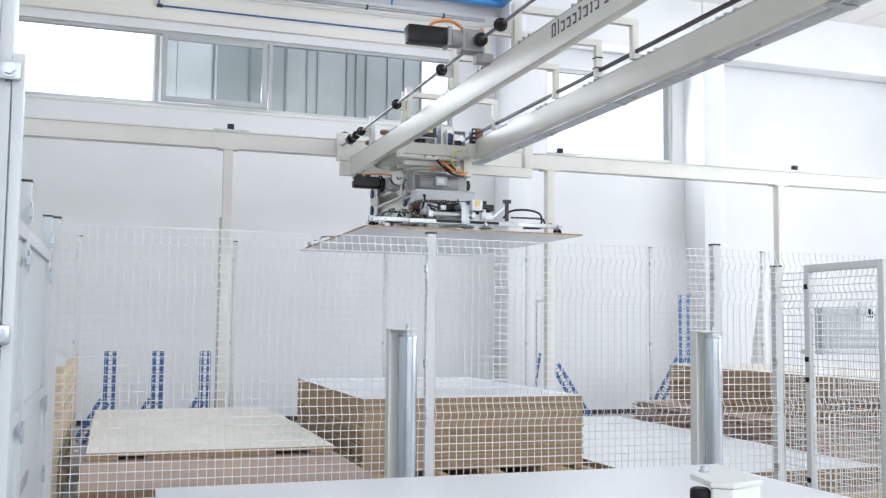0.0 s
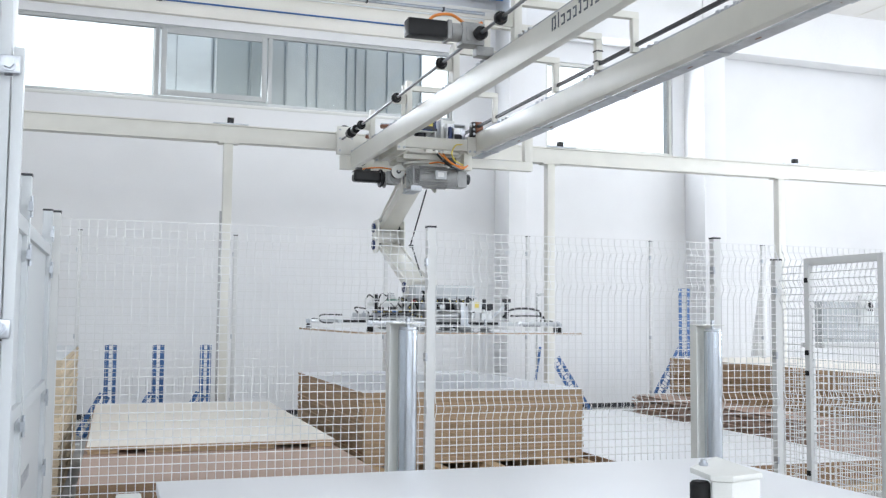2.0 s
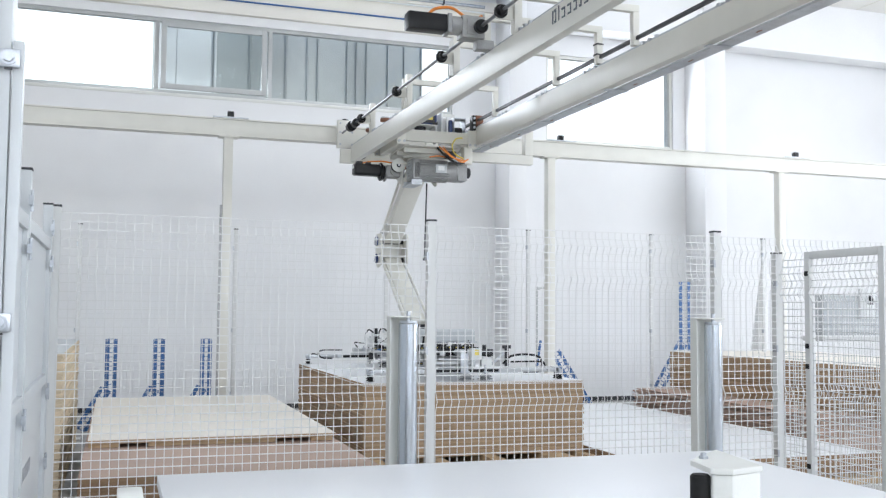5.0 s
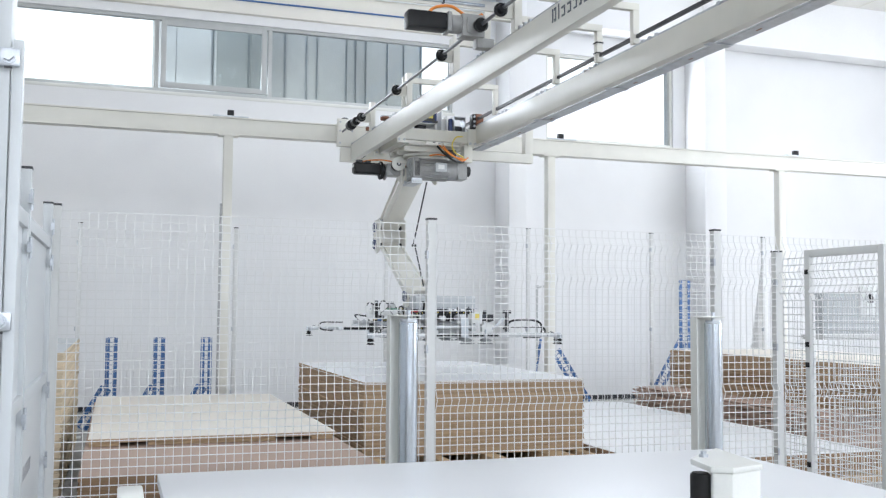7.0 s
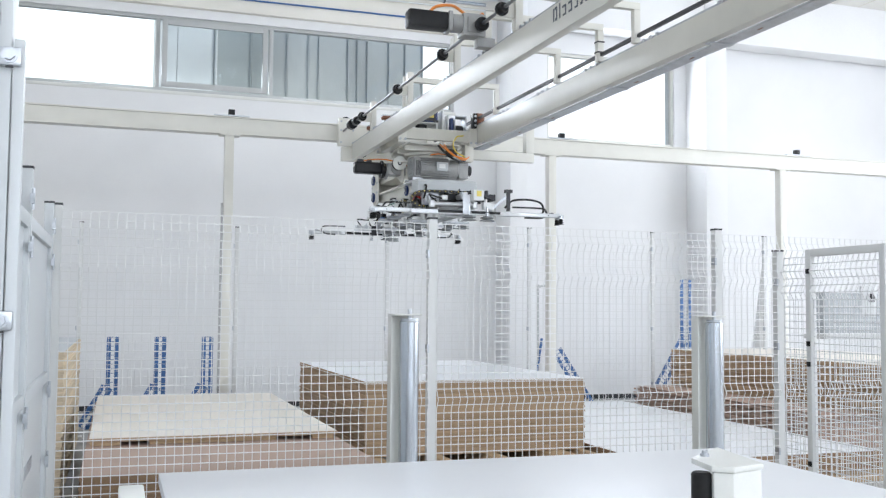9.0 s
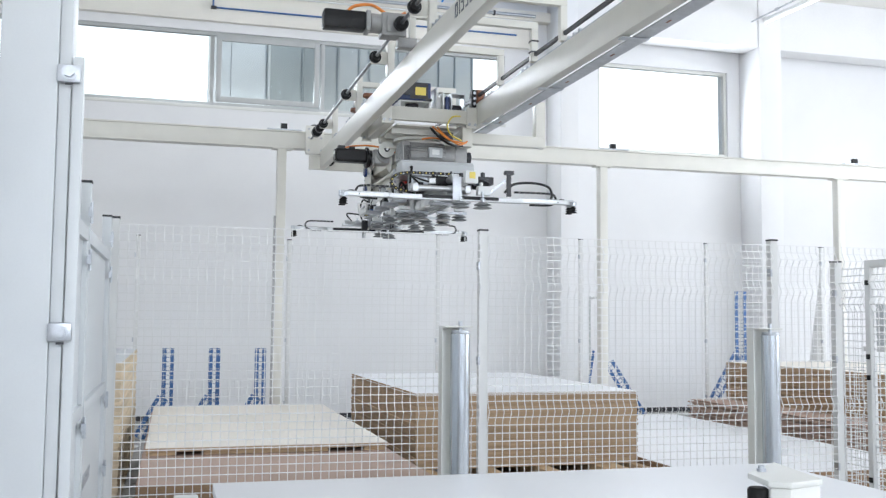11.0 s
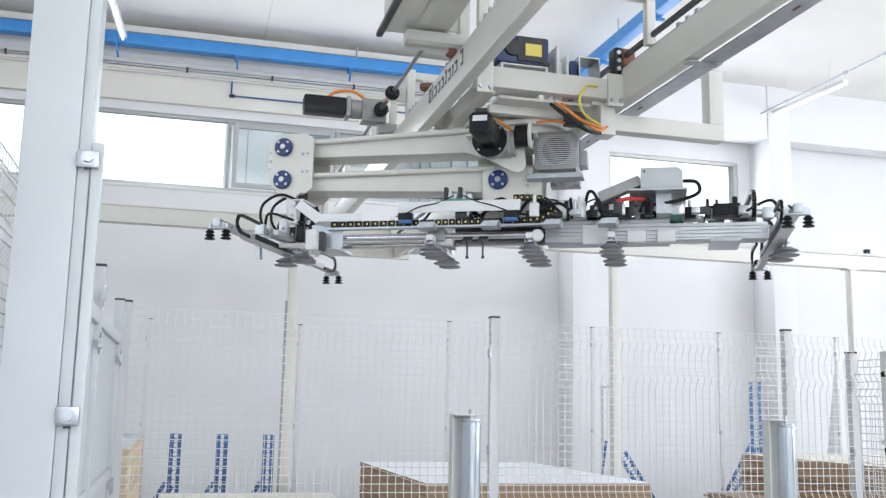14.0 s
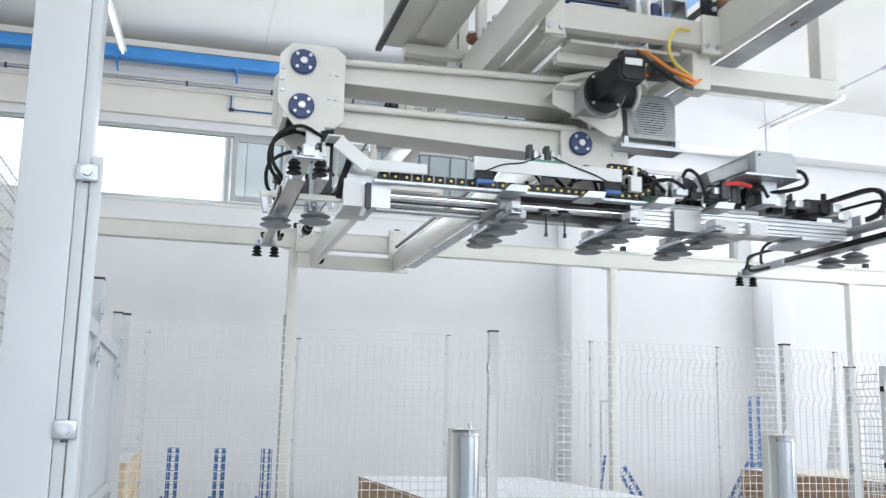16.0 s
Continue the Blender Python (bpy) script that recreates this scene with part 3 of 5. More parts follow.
# ---- column and side fence ----
col = thing("steel_column", "pale grey steel column with fence brackets", "column")
part("shaft", Form().box(-0.510, -0.347, 3.05, 3.21, 0.015, 6.99), COLUMN, col, bevel=0.006)
part("flange", Form().box(-0.346, -0.311, 3.062, 3.20, 0.015, 6.99), COLUMN, col, bevel=0.004)
part("base_plate", Form().box(-0.62, -0.26, 2.97, 3.28, 0, 0.015), COLUMN, col)
for z in (1.435, 2.205):
    c = part("clamp", Form().box(-0.350, -0.282, 3.034, 3.052, z - 0.028, z + 0.028), ZINC, col, "zinc bracket with a hexagon bolt", 0.008)
    part("washer", Form().cyl((-0.314, 3.034, z), (-0.314, 3.028, z), 0.022, 20), ZINC, c)
    part("bolt", Form().cyl((-0.314, 3.028, z), (-0.314, 3.014, z), 0.016, 6), ZINC, c)
    part("slot", Form().box(-0.325, -0.303, 3.0335, 3.036, z - 0.036, z - 0.029), DARK, c)
part("fence_upright", Form().box(-0.305, -0.275, 3.056, 3.10, 0.08, 2.262), COLUMN, col, bevel=0.003)

side = thing("panel_fence", "white sheet and mesh panel fence along the side", "fence")
SX0, SX1 = -0.392, -0.350
for y in (4.39, 5.84):
    part("post", Form().box(SX0 - 0.004, SX1 + 0.004, y - 0.025, y + 0.025, 0, 2.054), COLUMN, side, bevel=0.004)
    part("cap", Form().box(SX0 - 0.006, SX1 + 0.006, y - 0.027, y + 0.027, 2.054, 2.064), DARK, side)
for a, b in ((3.22, 4.36), (4.42, 5.81)):
    f = Form()
    for z0, z1 in ((0.12, 0.175), (1.06, 1.115), (1.80, 1.86)):
        f.box(SX0, SX1, a, b, z0, z1)
    for z0, z1 in ((0.175, 1.06), (1.115, 1.80)):
        f.box(SX0, SX1, a, a + 0.04, z0, z1).box(SX0, SX1, b - 0.04, b, z0, z1)
    fr = part("frame", f, COLUMN, side, bevel=0.004)
    part("sheet", Form().box(-0.376, -0.370, a + 0.04, b - 0.04, 0.175, 1.06).box(-0.376, -0.370, a + 0.04, b - 0.04, 1.115, 1.80), COLUMN, side)
    f = Form()
    for k in range(9):
        y = a + 0.25 + k * 0.05
        f.box(-0.3698, -0.367, y, y + 0.03, 0.70, 0.76)
    part("vent", f, ZINC, fr, "slotted vent")
    for z in (0.62, 1.0, 1.70, 1.9):
        h = part("hinge", Form().box(SX1 + 0.001, SX1 + 0.02, b - 0.07, b - 0.045, z, z + 0.04), ZINC, side, "zinc hinge")
        part("pin", Form().cyl((SX1 + 0.012, b - 0.035, z - 0.025), (SX1 + 0.012, b - 0.035, z + 0.065), 0.0065, 8), ZINC, h)

gate = thing("wire_gate", "white wire mesh gate in a tube frame", "gate", at=pose(4.56, 5.86, 0, 0, 0, -90))
f = Form().box(0.28, 0.33, -0.02, 0.03, 0.05, 1.91).box(0.97, 1.02, -0.02, 0.03, 0.05, 1.91).box(0.33, 0.97, -0.02, 0.03, 1.86, 1.91).box(0.33, 0.97, -0.02, 0.03, 0.16, 0.21)
part("gate_frame", f, FENCE_WHITE, gate, bevel=0.004)
wire_panel(gate, 0.63, 0.21, 1.86, [1.62, 1.76], 0.05).location = (0.335, 0.005, 0)
for z in (0.42, 1.1, 1.24, 1.74):
    part("hinge", Form().box(0.295, 0.325, -0.034, -0.021, z, z + 0.035), BLACK, gate, "black hinge block", 0.004)
part("kick_plate", Form().box(0.33, 0.97, -0.012, -0.004, 0.0, 0.16), FENCE_WHITE, gate)
wire_panel(gate, 0.24, 0.06, 1.86, [1.62, 1.76], 0.05).location = (0.03, 0.005, 0)

ebox = thing("switch_box", "grey electrical switch box on a stand behind the gate", "electrical box")
part("body", Form().box(5.52, 6.80, 6.55, 6.75, 1.30, 1.64), GREYBOX, ebox, bevel=0.008)
part("door", Form().box(5.56, 5.98, 6.538, 6.549, 1.33, 1.61), GREYBOX, ebox, bevel=0.004)
part("isolator", Form().box(5.86, 6.02, 6.515, 6.537, 1.44, 1.70).cyl((5.94, 6.515, 1.60), (5.94, 6.49, 1.60), 0.035, 18), WHITEPLASTIC, ebox, "pale isolator switch", 0.004)
part("handle", Form().box(5.925, 5.955, 6.47, 6.489, 1.56, 1.64), DARK, ebox)
part("terminal", Form().box(6.15, 6.19, 6.53, 6.549, 1.52, 1.6).box(6.24, 6.27, 6.53, 6.549, 1.5, 1.58), DARK, ebox)
part("paper", Form().box(6.12, 6.30, 6.545, 6.549, 1.33, 1.46), WHITEPLASTIC, ebox)
part("shelf", Form().box(5.48, 6.9, 6.50, 6.78, 1.255, 1.298), FENCE_WHITE, ebox, bevel=0.004)
part("stand", Form().box(6.62, 6.68, 6.6, 6.66, 0, 1.254).box(6.80, 6.86, 6.6, 6.66, 0, 1.254), PAINT, ebox)
wrap = thing("rolled_sheet", "pale rolled plastic sheet leaning on a post", "plastic sheet")
part("roll", Form().lathe((9.25, 12.5, 0.0), (9.50, 12.55, 2.62), [(0, 0.16), (0.5, 0.10), (0.8, 0.05), (1, 0.02)], 14), FENCE_WHITE, wrap)

# ---- blue rack uprights used as props ----
def rack_strut(label, a, b, w=0.09):
    s = thing("rack_upright", label, "rack upright", "blue rack uprights")
    a, b = Vector(a), Vector(b)
    f = Form()
    d = (b - a)
    n = int(d.length / 0.055)
    side_v = d.normalized().cross(Vector((0, 1, 0))).normalized() * w / 2
    for sgn in (-1, 1):
        f.bar(a + side_v * sgn, b + side_v * sgn, 0.018, 0.05)
    for k in range(n + 1):
        p = a + d * (k / n)
        f.bar(p - side_v, p + side_v, 0.022, 0.006)
    part("web", f, RACKBLUE, s)
    return s


for x in (-0.03, 0.53, 1.10):
    rack_strut("blue perforated rack upright standing behind the boards", (x, 12.55, 0), (x, 12.55, 1.1))
    rack_strut("blue perforated rack brace leaning to the floor", (x - 0.32, 12.45, 0.02), (x - 0.05, 12.5, 0.5))
rack_strut("blue perforated rack upright leaning at the wall", (7.95, 13.4, 0.03), (8.62, 13.5, 1.0), 0.13)
rack_strut("blue perforated rack upright standing at the wall", (8.66, 13.5, 0), (8.66, 13.5, 1.97), 0.15)
rack_strut("blue perforated rack upright leaning over the boards", (6.72, 13.0, 0.03), (6.15, 13.0, 0.88), 0.11)
pole = thing("hooked_pole", "slim grey-blue pole with a bent top at the wall", "pole")
part("shaft", Form().tube(arc([(5.94, 13.2, 0), (5.94, 13.2, 0.6), (5.94, 13.2, 1.74), (5.96, 13.2, 1.81), (6.02, 13.2, 1.83), (6.06, 13.2, 1.83)]), 0.016, 8), FRAME, pole)
part("brace", Form().tube([(5.92, 13.2, 0.55), (6.0, 13.2, 1.05)], 0.02, 6), RACKBLUE, pole, "short blue brace")


# ---- bridge of the crane ----
BX0, BX1, BX2, BX3 = 2.50, 2.57, 3.44, 3.51
BZ0, BZ1 = 3.16, 3.35
YEND = 10.72
bridge = thing("crane_bridge", "light grey twin-beam crane bridge with drive shaft", "crane bridge")


def bolts(parent, places, way, r=0.012, h=0.012):
    """Hexagon heads at places, each a part of its own."""
    for q in places:
        q = Vector(q)
        part("bolt", Form().cyl(q, q + Vector(way) * h, r, 6), ZINC, parent)


for x0, x1 in ((BX0, BX1), (BX2, BX3)):
    b = part("beam", Form().box(x0, x1, -1.1, YEND, BZ0, BZ1), CRANE, bridge, bevel=0.008)
    part("track", Form().box(x0 + 0.022, x1 - 0.022, -1.0, YEND - 0.02, BZ1 + 0.001, BZ1 + 0.022), ZINC, b, "bright steel track strip")
    part("buffer", Form().cyl((x1 + 0.035, YEND - 0.06, BZ0 + 0.06), (x1 + 0.035, YEND - 0.15, BZ0 + 0.06), 0.036, 18, 0.006), RUBBER, b, "black rubber buffer")
part("end_carriage", Form().box(BX0 - 0.12, BX3 + 0.12, YEND + 0.002, YEND + 0.06, BZ0 - 0.01, BZ1 - 0.04), CRANE, bridge, bevel=0.006)
for x in (BX0 - 0.16, BX2 - 0.04):
    p = part("wheel_box", Form().box(x, x + 0.2, YEND - 0.005, YEND + 0.055, BZ0 + 0.16, BZ1 + 0.29), CRANE, bridge, bevel=0.006)
    bolts(p, [(x + dx, YEND - 0.005, z) for dx in (0.03, 0.17) for z in (BZ0 + 0.2, BZ0 + 0.34, BZ1 + 0.25)], (0, -1, 0))
    part("wheel", Form().cyl((x + 0.1, YEND + 0.06, BZ1 + 0.25), (x + 0.1, YEND + 0.12, BZ1 + 0.25), 0.07, 20, 0.006), DARK, p)
part("end_carriage", Form().box(BX0 - 0.12, BX3 + 0.12, -1.0 + 0.062, -1.0 + 0.12, BZ1 + 0.262, BZ1 + 0.36), CRANE, bridge)
for x in (BX0 + 0.03, BX2 + 0.03):
    part("end_riser", Form().box(x, x + 0.06, -0.94, -0.88, BZ1 + 0.023, BZ1 + 0.262), CRANE, bridge)
# cable tray on the outer side of the far beam
tray = part("cable_tray", Form().box(BX3 + 0.004, BX3 + 0.11, -1.0, YEND - 0.4, BZ0 - 0.012, BZ0 - 0.006).box(BX3 + 0.104, BX3 + 0.11, -1.0, YEND - 0.4, BZ0 - 0.006, BZ0 + 0.05), ZINC, bridge, "galvanised cable tray")
for k in range(14):
    y = 0.4 + k * 0.72
    part("tray_slot", Form().box(BX3 + 0.05, BX3 + 0.062, y, y + 0.05, BZ0 - 0.0145, BZ0 - 0.0121), BROWN, tray)
for y in (1.6, 2.9, 4.0, 5.1, 6.4, 7.7, 9.0):
    part("tray_strap", Form().box(BX2 + 0.002, BX3 + 0.108, y - 0.03, y + 0.03, BZ0 - 0.020, BZ0 - 0.0150), ZINC, tray)
# toothed belt rod over the far beam
part("belt_rod", Form().bar((BX2 + 0.02, -0.9, BZ1 + 0.075), (BX2 + 0.02, YEND - 0.1, BZ1 + 0.075), 0.02, 0.026), DARK, bridge)
f = Form()
for y in np.arange(1.2, 10.4, 0.9):
    for dy in (0, 0.09, 0.18):
        f.box(BX2 + 0.002, BX2 + 0.034, y + dy - 0.014, y + dy + 0.014, BZ1 + 0.001, BZ1 + 0.024)
part("belt_clip", f, ZINC, bridge)["kind"] = "stuff"
f = Form()
for y in np.arange(0.9, 10.4, 0.8):
    for dy in (0, 0.08, 0.16):
        f.box(BX0 + 0.002, BX0 + 0.034, y + dy - 0.014, y + dy + 0.014, BZ1 + 0.001, BZ1 + 0.022)
part("track_clip", f, ZINC, bridge)["kind"] = "stuff"
# long-travel drive shaft with bearings, motor and gearbox
SX, SZ = 2.40, 3.492
shaft = part("drive_shaft", Form().cyl((SX, -0.8, SZ), (SX, YEND + 0.02, SZ), 0.0125, 12), SHAFT, bridge)
for y in (9.85, 8.5, 7.2, 5.95, 4.7, 3.4, 2.1, 0.8):
    br = part("bearing_bracket", Form().box(BX0 - 0.004, BX0 + 0.05, y - 0.03, y + 0.03, BZ1 + 0.001, SZ + 0.17).box(SX - 0.03, BX0 - 0.004, y - 0.008, y + 0.008, SZ - 0.05, SZ + 0.05), CRANE, bridge, bevel=0.003)
    part("bearing", Form().lathe((SX, y - 0.075, SZ), (SX, y + 0.04, SZ), [(0, 0.017), (0.06, 0.03), (0.42, 0.034), (0.45, 0.047), (0.62, 0.047), (0.65, 0.03), (1, 0.026)], 18), BLACK, br)
for k, y in enumerate((10.35, 10.15)):
    part("coupling", Form().cyl((SX, y, SZ), (SX, y - 0.10, SZ), 0.055 - 0.01 * k, 18, 0.008), BLACK, bridge)
GY = 6.42
drv = part("drive_gearbox", Form().box(SX - 0.12, SX + 0.05, GY - 0.06, GY + 0.07, SZ - 0.07, SZ + 0.09).cyl((SX - 0.20, GY, SZ + 0.02), (SX - 0.12, GY, SZ + 0.02), 0.068, 20, 0.006)
           .box(SX - 0.09, SX - 0.02, GY - 0.075, GY - 0.06, SZ - 0.05, SZ + 0.06).box(SX + 0.0, BX0 + 0.03, GY - 0.04, GY + 0.05, SZ - 0.14, SZ - 0.07), GREYCAST, bridge, "cast grey gearbox", 0.006)
part("motor", Form().box(SX - 0.52, SX - 0.23, GY - 0.062, GY + 0.062, SZ - 0.042, SZ + 0.082), BLACK, drv, "black servo motor", 0.016)
part("motor_flange", Form().box(SX - 0.23, SX - 0.20, GY - 0.07, GY + 0.07, SZ - 0.05, SZ + 0.09), GREYCAST, drv, bevel=0.006)
part("shaft_cap", Form().cyl((SX, GY - 0.085, SZ), (SX, GY - 0.14, SZ), 0.05, 20, 0.01), BLACK, drv)
part("motor_cable", Form().tube(arc([(SX - 0.36, GY, SZ + 0.08), (SX - 0.30, GY, SZ + 0.13), (SX - 0.18, GY + 0.01, SZ + 0.15), (SX - 0.08, GY + 0.01, SZ + 0.10), (SX + 0.0, GY + 0.02, SZ + 0.09), (SX + 0.06, GY + 0.02, SZ + 0.12)]), 0.011, 8), ORANGE, drv, "orange motor cable")
# portal ties over the two beams
for y in (1.6, 3.0, 4.4, 6.0, 6.55, 7.3, 8.68):
    z1 = 3.665
    part("portal_tie", Form().box(BX1 - 0.06, BX1 - 0.01, y - 0.025, y + 0.025, BZ1 + 0.023, z1 - 0.05).box(BX1 - 0.06, BX3 - 0.03, y - 0.025, y + 0.025, z1 - 0.05, z1)
         .box(BX3 - 0.08, BX3 - 0.03, y - 0.025, y + 0.025, BZ1 + 0.023, z1 - 0.05), CRANE, bridge, bevel=0.004)
for z in (3.44, 3.52):
    part("portal_clip", Form().box(BX3 - 0.084, BX3 - 0.026, 6.52, 6.58, z, z + 0.01), DARK, bridge)
# the lettering panel on the near beam, as plain bars
yy = 5.34
BZL = BZ0 + 0.082
lettering = part("lettering", Form().box(BX0 - 0.0012, BX0 - 0.0004, yy - 0.02, yy, BZL, BZL + 0.085), INK, bridge, "dark grey lettering strokes")
for w, h in ((0.03, 0.10), (0.014, 0.11), (0.05, 0.075), (0.05, 0.075), (0.045, 0.075), (0.03, 0.095), (0.055, 0.075), (0.025, 0.075), (0.05, 0.075), (0.0, 0.0), (0.05, 0.10)):
    yy -= w + 0.03
    if h:
        part("stroke", Form().box(BX0 - 0.003, BX0 - 0.0005, yy, yy + 0.012, BZL, BZL + h * 0.85), INK, lettering)
        part("stroke", Form().box(BX0 - 0.003, BX0 - 0.0005, yy + 0.0125, yy + w, BZL + h * 0.85 * 0.8, BZL + h * 0.85), INK, lettering)
        part("stroke", Form().box(BX0 - 0.003, BX0 - 0.0005, yy + 0.0125, yy + w * 0.9, BZL, BZL + h * 0.85 * 0.18), INK, lettering)
# control cabinet carried beside the near beam
cab = part("control_cabinet", Form().box(2.10, 2.43, 3.55, 4.75, 3.42, 4.0), CRANE, bridge, "grey-white control cabinet", 0.01)
part("cabinet_rib", Form().box(2.24, 2.29, 3.7, 4.55, 3.405, 3.419), CRANE, cab)
part("cabinet_hinge", Form().box(2.07, 2.10, 3.55, 4.78, 3.40, 3.425), DARK, cab)
for y in (4.62, 3.75):
    part("cabinet_bracket", Form().box(2.2, 2.5, y, y + 0.06, 3.345, 3.40), CRANE, bridge, bevel=0.003)
part("cabinet_foot", Form().box(2.22, 2.46, 4.765, 4.80, 3.36, 3.45), CRANE, bridge)

# ---- trolley ----
trolley = thing("crane_trolley", "light grey trolley frame running between the bridge beams", "crane trolley")
for y, nm in ((-0.42, "front_bar"), (0.42, "rear_bar")):
    part(nm, Form().box(-0.455, 0.385, y - 0.03, y + 0.03, 3.17, 3.285), CRANE, trolley, bevel=0.006)
for x in (-0.36, 0.28):
    part("side_bar", Form().box(x - 0.04, x + 0.04, -0.389, 0.389, 3.15, 3.25), CRANE, trolley, bevel=0.005)
part("deck", Form().box(-0.30, 0.23, -0.385, 0.385, 3.135, 3.150), CRANE, trolley)
for y in (-0.25, 0.0, 0.25):
    part("cross_rib", Form().box(-0.319, 0.239, y - 0.025, y + 0.025, 3.085, 3.134), CRANE, trolley, bevel=0.003)
for sx in (-1, 1):
    for y in (-0.47, 0.40):
        x = 0.345 if sx > 0 else -0.405
        pl = part("wheel_plate", Form().box(x - 0.045, x + 0.045, y, y + 0.02, 3.13, 3.31), CRANE, trolley, bevel=0.003)
        bolts(pl, [(x - 0.025, y, 3.16), (x + 0.028, y, 3.16)], (0, -1, 0), 0.013)
part("wheel", Form().cyl((0.395, -0.40, 3.425), (0.47, -0.40, 3.425), 0.062, 22, 0.008), BROWN, trolley, "brown polyurethane wheel")
part("wheel", Form().cyl((0.395, 0.40, 3.425), (0.47, 0.40, 3.425), 0.062, 22, 0.008), BROWN, trolley, "brown polyurethane wheel")
wb = part("wheel_bearing", Form().box(0.352, 0.392, -0.45, -0.36, 3.32, 3.475), BLACK, trolley, bevel=0.008)
bolts(wb, [(0.372, -0.45, z) for z in (3.35, 3.397, 3.444)], (0, -1, 0), 0.013, 0.008)
for y in (-0.30, 0.30):
    part("guide_wheel", Form().cyl((-0.53, y, 3.372), (-0.53, y, 3.405), 0.05, 20, 0.006), BROWN, trolley, "brown guide wheel")
    part("guide_arm", Form().box(-0.57, -0.38, y - 0.03, y + 0.03, 3.406, 3.418).box(-0.41, -0.38, y - 0.03, y + 0.03, 3.25, 3.406), ZINC, trolley)
part("drag_arm", Form().box(0.36, 1.05, -0.40, -0.31, 3.01, 3.105).box(0.96, 1.05, -0.40, -0.31, 3.105, 3.42), CRANE, trolley, bevel=0.005)
part("drag_arm_bracket", Form().box(0.28, 0.37, -0.41, -0.30, 2.98, 3.15), CRANE, trolley, bevel=0.004)
part("motor_stand", Form().box(-0.25, 0.03, -0.26, -0.02, 3.266, 3.276).box(-0.25, -0.235, -0.26, -0.02, 3.276, 3.375).box(0.015, 0.03, -0.26, -0.02, 3.276, 3.375).box(-0.25, 0.03, -0.26, -0.02, 3.375, 3.387), WHITEPLASTIC, trolley, bevel=0.003)
part("motor_neck", Form().cyl((-0.11, -0.14, 3.277), (-0.11, -0.14, 3.374), 0.06, 20), DARK, trolley)
mt = part("rotation_motor", Form().box(-0.28, 0.03, -0.27, 0.02, 3.388, 3.55), NAVY, trolley, "dark blue gear motor with a yellow label", 0.014)
part("motor_rib", Form().box(-0.16, 0.0, -0.285, -0.271, 3.40, 3.54).cyl((-0.19, -0.29, 3.47), (-0.19, -0.265, 3.47), 0.045, 20).box(-0.02, 0.035, -0.276, -0.1, 3.388, 3.41), DARK, mt)
part("warning_label", Form().box(-0.115, -0.02, -0.288, -0.2855, 3.43, 3.50), YELLOW, mt)
part("upright_bracket", Form().box(0.08, 0.10, -0.26, -0.05, 3.266, 3.52).box(0.14, 0.155, -0.26, -0.05, 3.266, 3.48).box(0.10, 0.14, -0.2, -0.1, 3.30, 3.45), WHITEPLASTIC, trolley, bevel=0.003)
part("terminal_box", Form().box(0.175, 0.21, -0.24, -0.06, 3.30, 3.45), NAVY, trolley, bevel=0.006)
f = Form()
f.box(0.22, 0.35, -0.25, -0.10, 3.266, 3.274).box(0.22, 0.228, -0.25, -0.10, 3.274, 3.47).box(0.342, 0.35, -0.25, -0.10, 3.274, 3.47).box(0.22, 0.35, -0.25, -0.10, 3.47, 3.478)
part("pulley_frame", f, ZINC, trolley)
part("pulley", Form().cyl((0.24, -0.17, 3.35), (0.33, -0.17, 3.35), 0.04, 18, 0.005), DARK, trolley)
part("turntable", Form().lathe((0, 0, 3.084), (0, 0, 3.02), [(0, 0.24), (0.4, 0.24), (0.45, 0.20), (1, 0.20)], 28), CRANE, trolley)
part("cable_loop", Form().tube(arc([(0.02, -0.38, 3.14), (0.05, -0.47, 3.08), (0.12, -0.50, 3.02), (0.22, -0.48, 3.0), (0.30, -0.42, 3.01), (0.34, -0.38, 3.06)]), 0.0075, 8), ORANGE, trolley, "orange cable loop")
part("cable_loop", Form().tube(arc([(0.06, -0.38, 3.14), (0.09, -0.45, 3.07), (0.16, -0.48, 3.01), (0.25, -0.45, 2.985), (0.33, -0.40, 3.03)]), 0.0075, 8), ORANGE, trolley, "orange cable loop")
part("cable_loop", Form().tube(arc([(0.0, -0.38, 3.13), (0.03, -0.46, 3.06), (0.11, -0.49, 2.99), (0.2, -0.46, 2.97), (0.28, -0.40, 2.985)]), 0.011, 8), BLACK, trolley, "black cable loop")
part("earth_cable", Form().tube(arc([(0.24, -0.46, 3.23), (0.16, -0.49, 3.21), (0.12, -0.49, 3.13), (0.16, -0.47, 3.06), (0.26, -0.44, 3.02)]), 0.007, 8), YCABLE, trolley, "yellow-green earth cable")
part("orange_lead", Form().tube(arc([(-0.06, -0.31, 3.04), (0.03, -0.32, 3.055), (0.12, -0.33, 3.045), (0.2, -0.34, 3.05)]), 0.0075, 8), ORANGE, trolley, "orange motor cable")
part("junction", Form().box(0.10, 0.2, -0.40, -0.30, 3.03, 3.10), DARK, trolley, bevel=0.01)

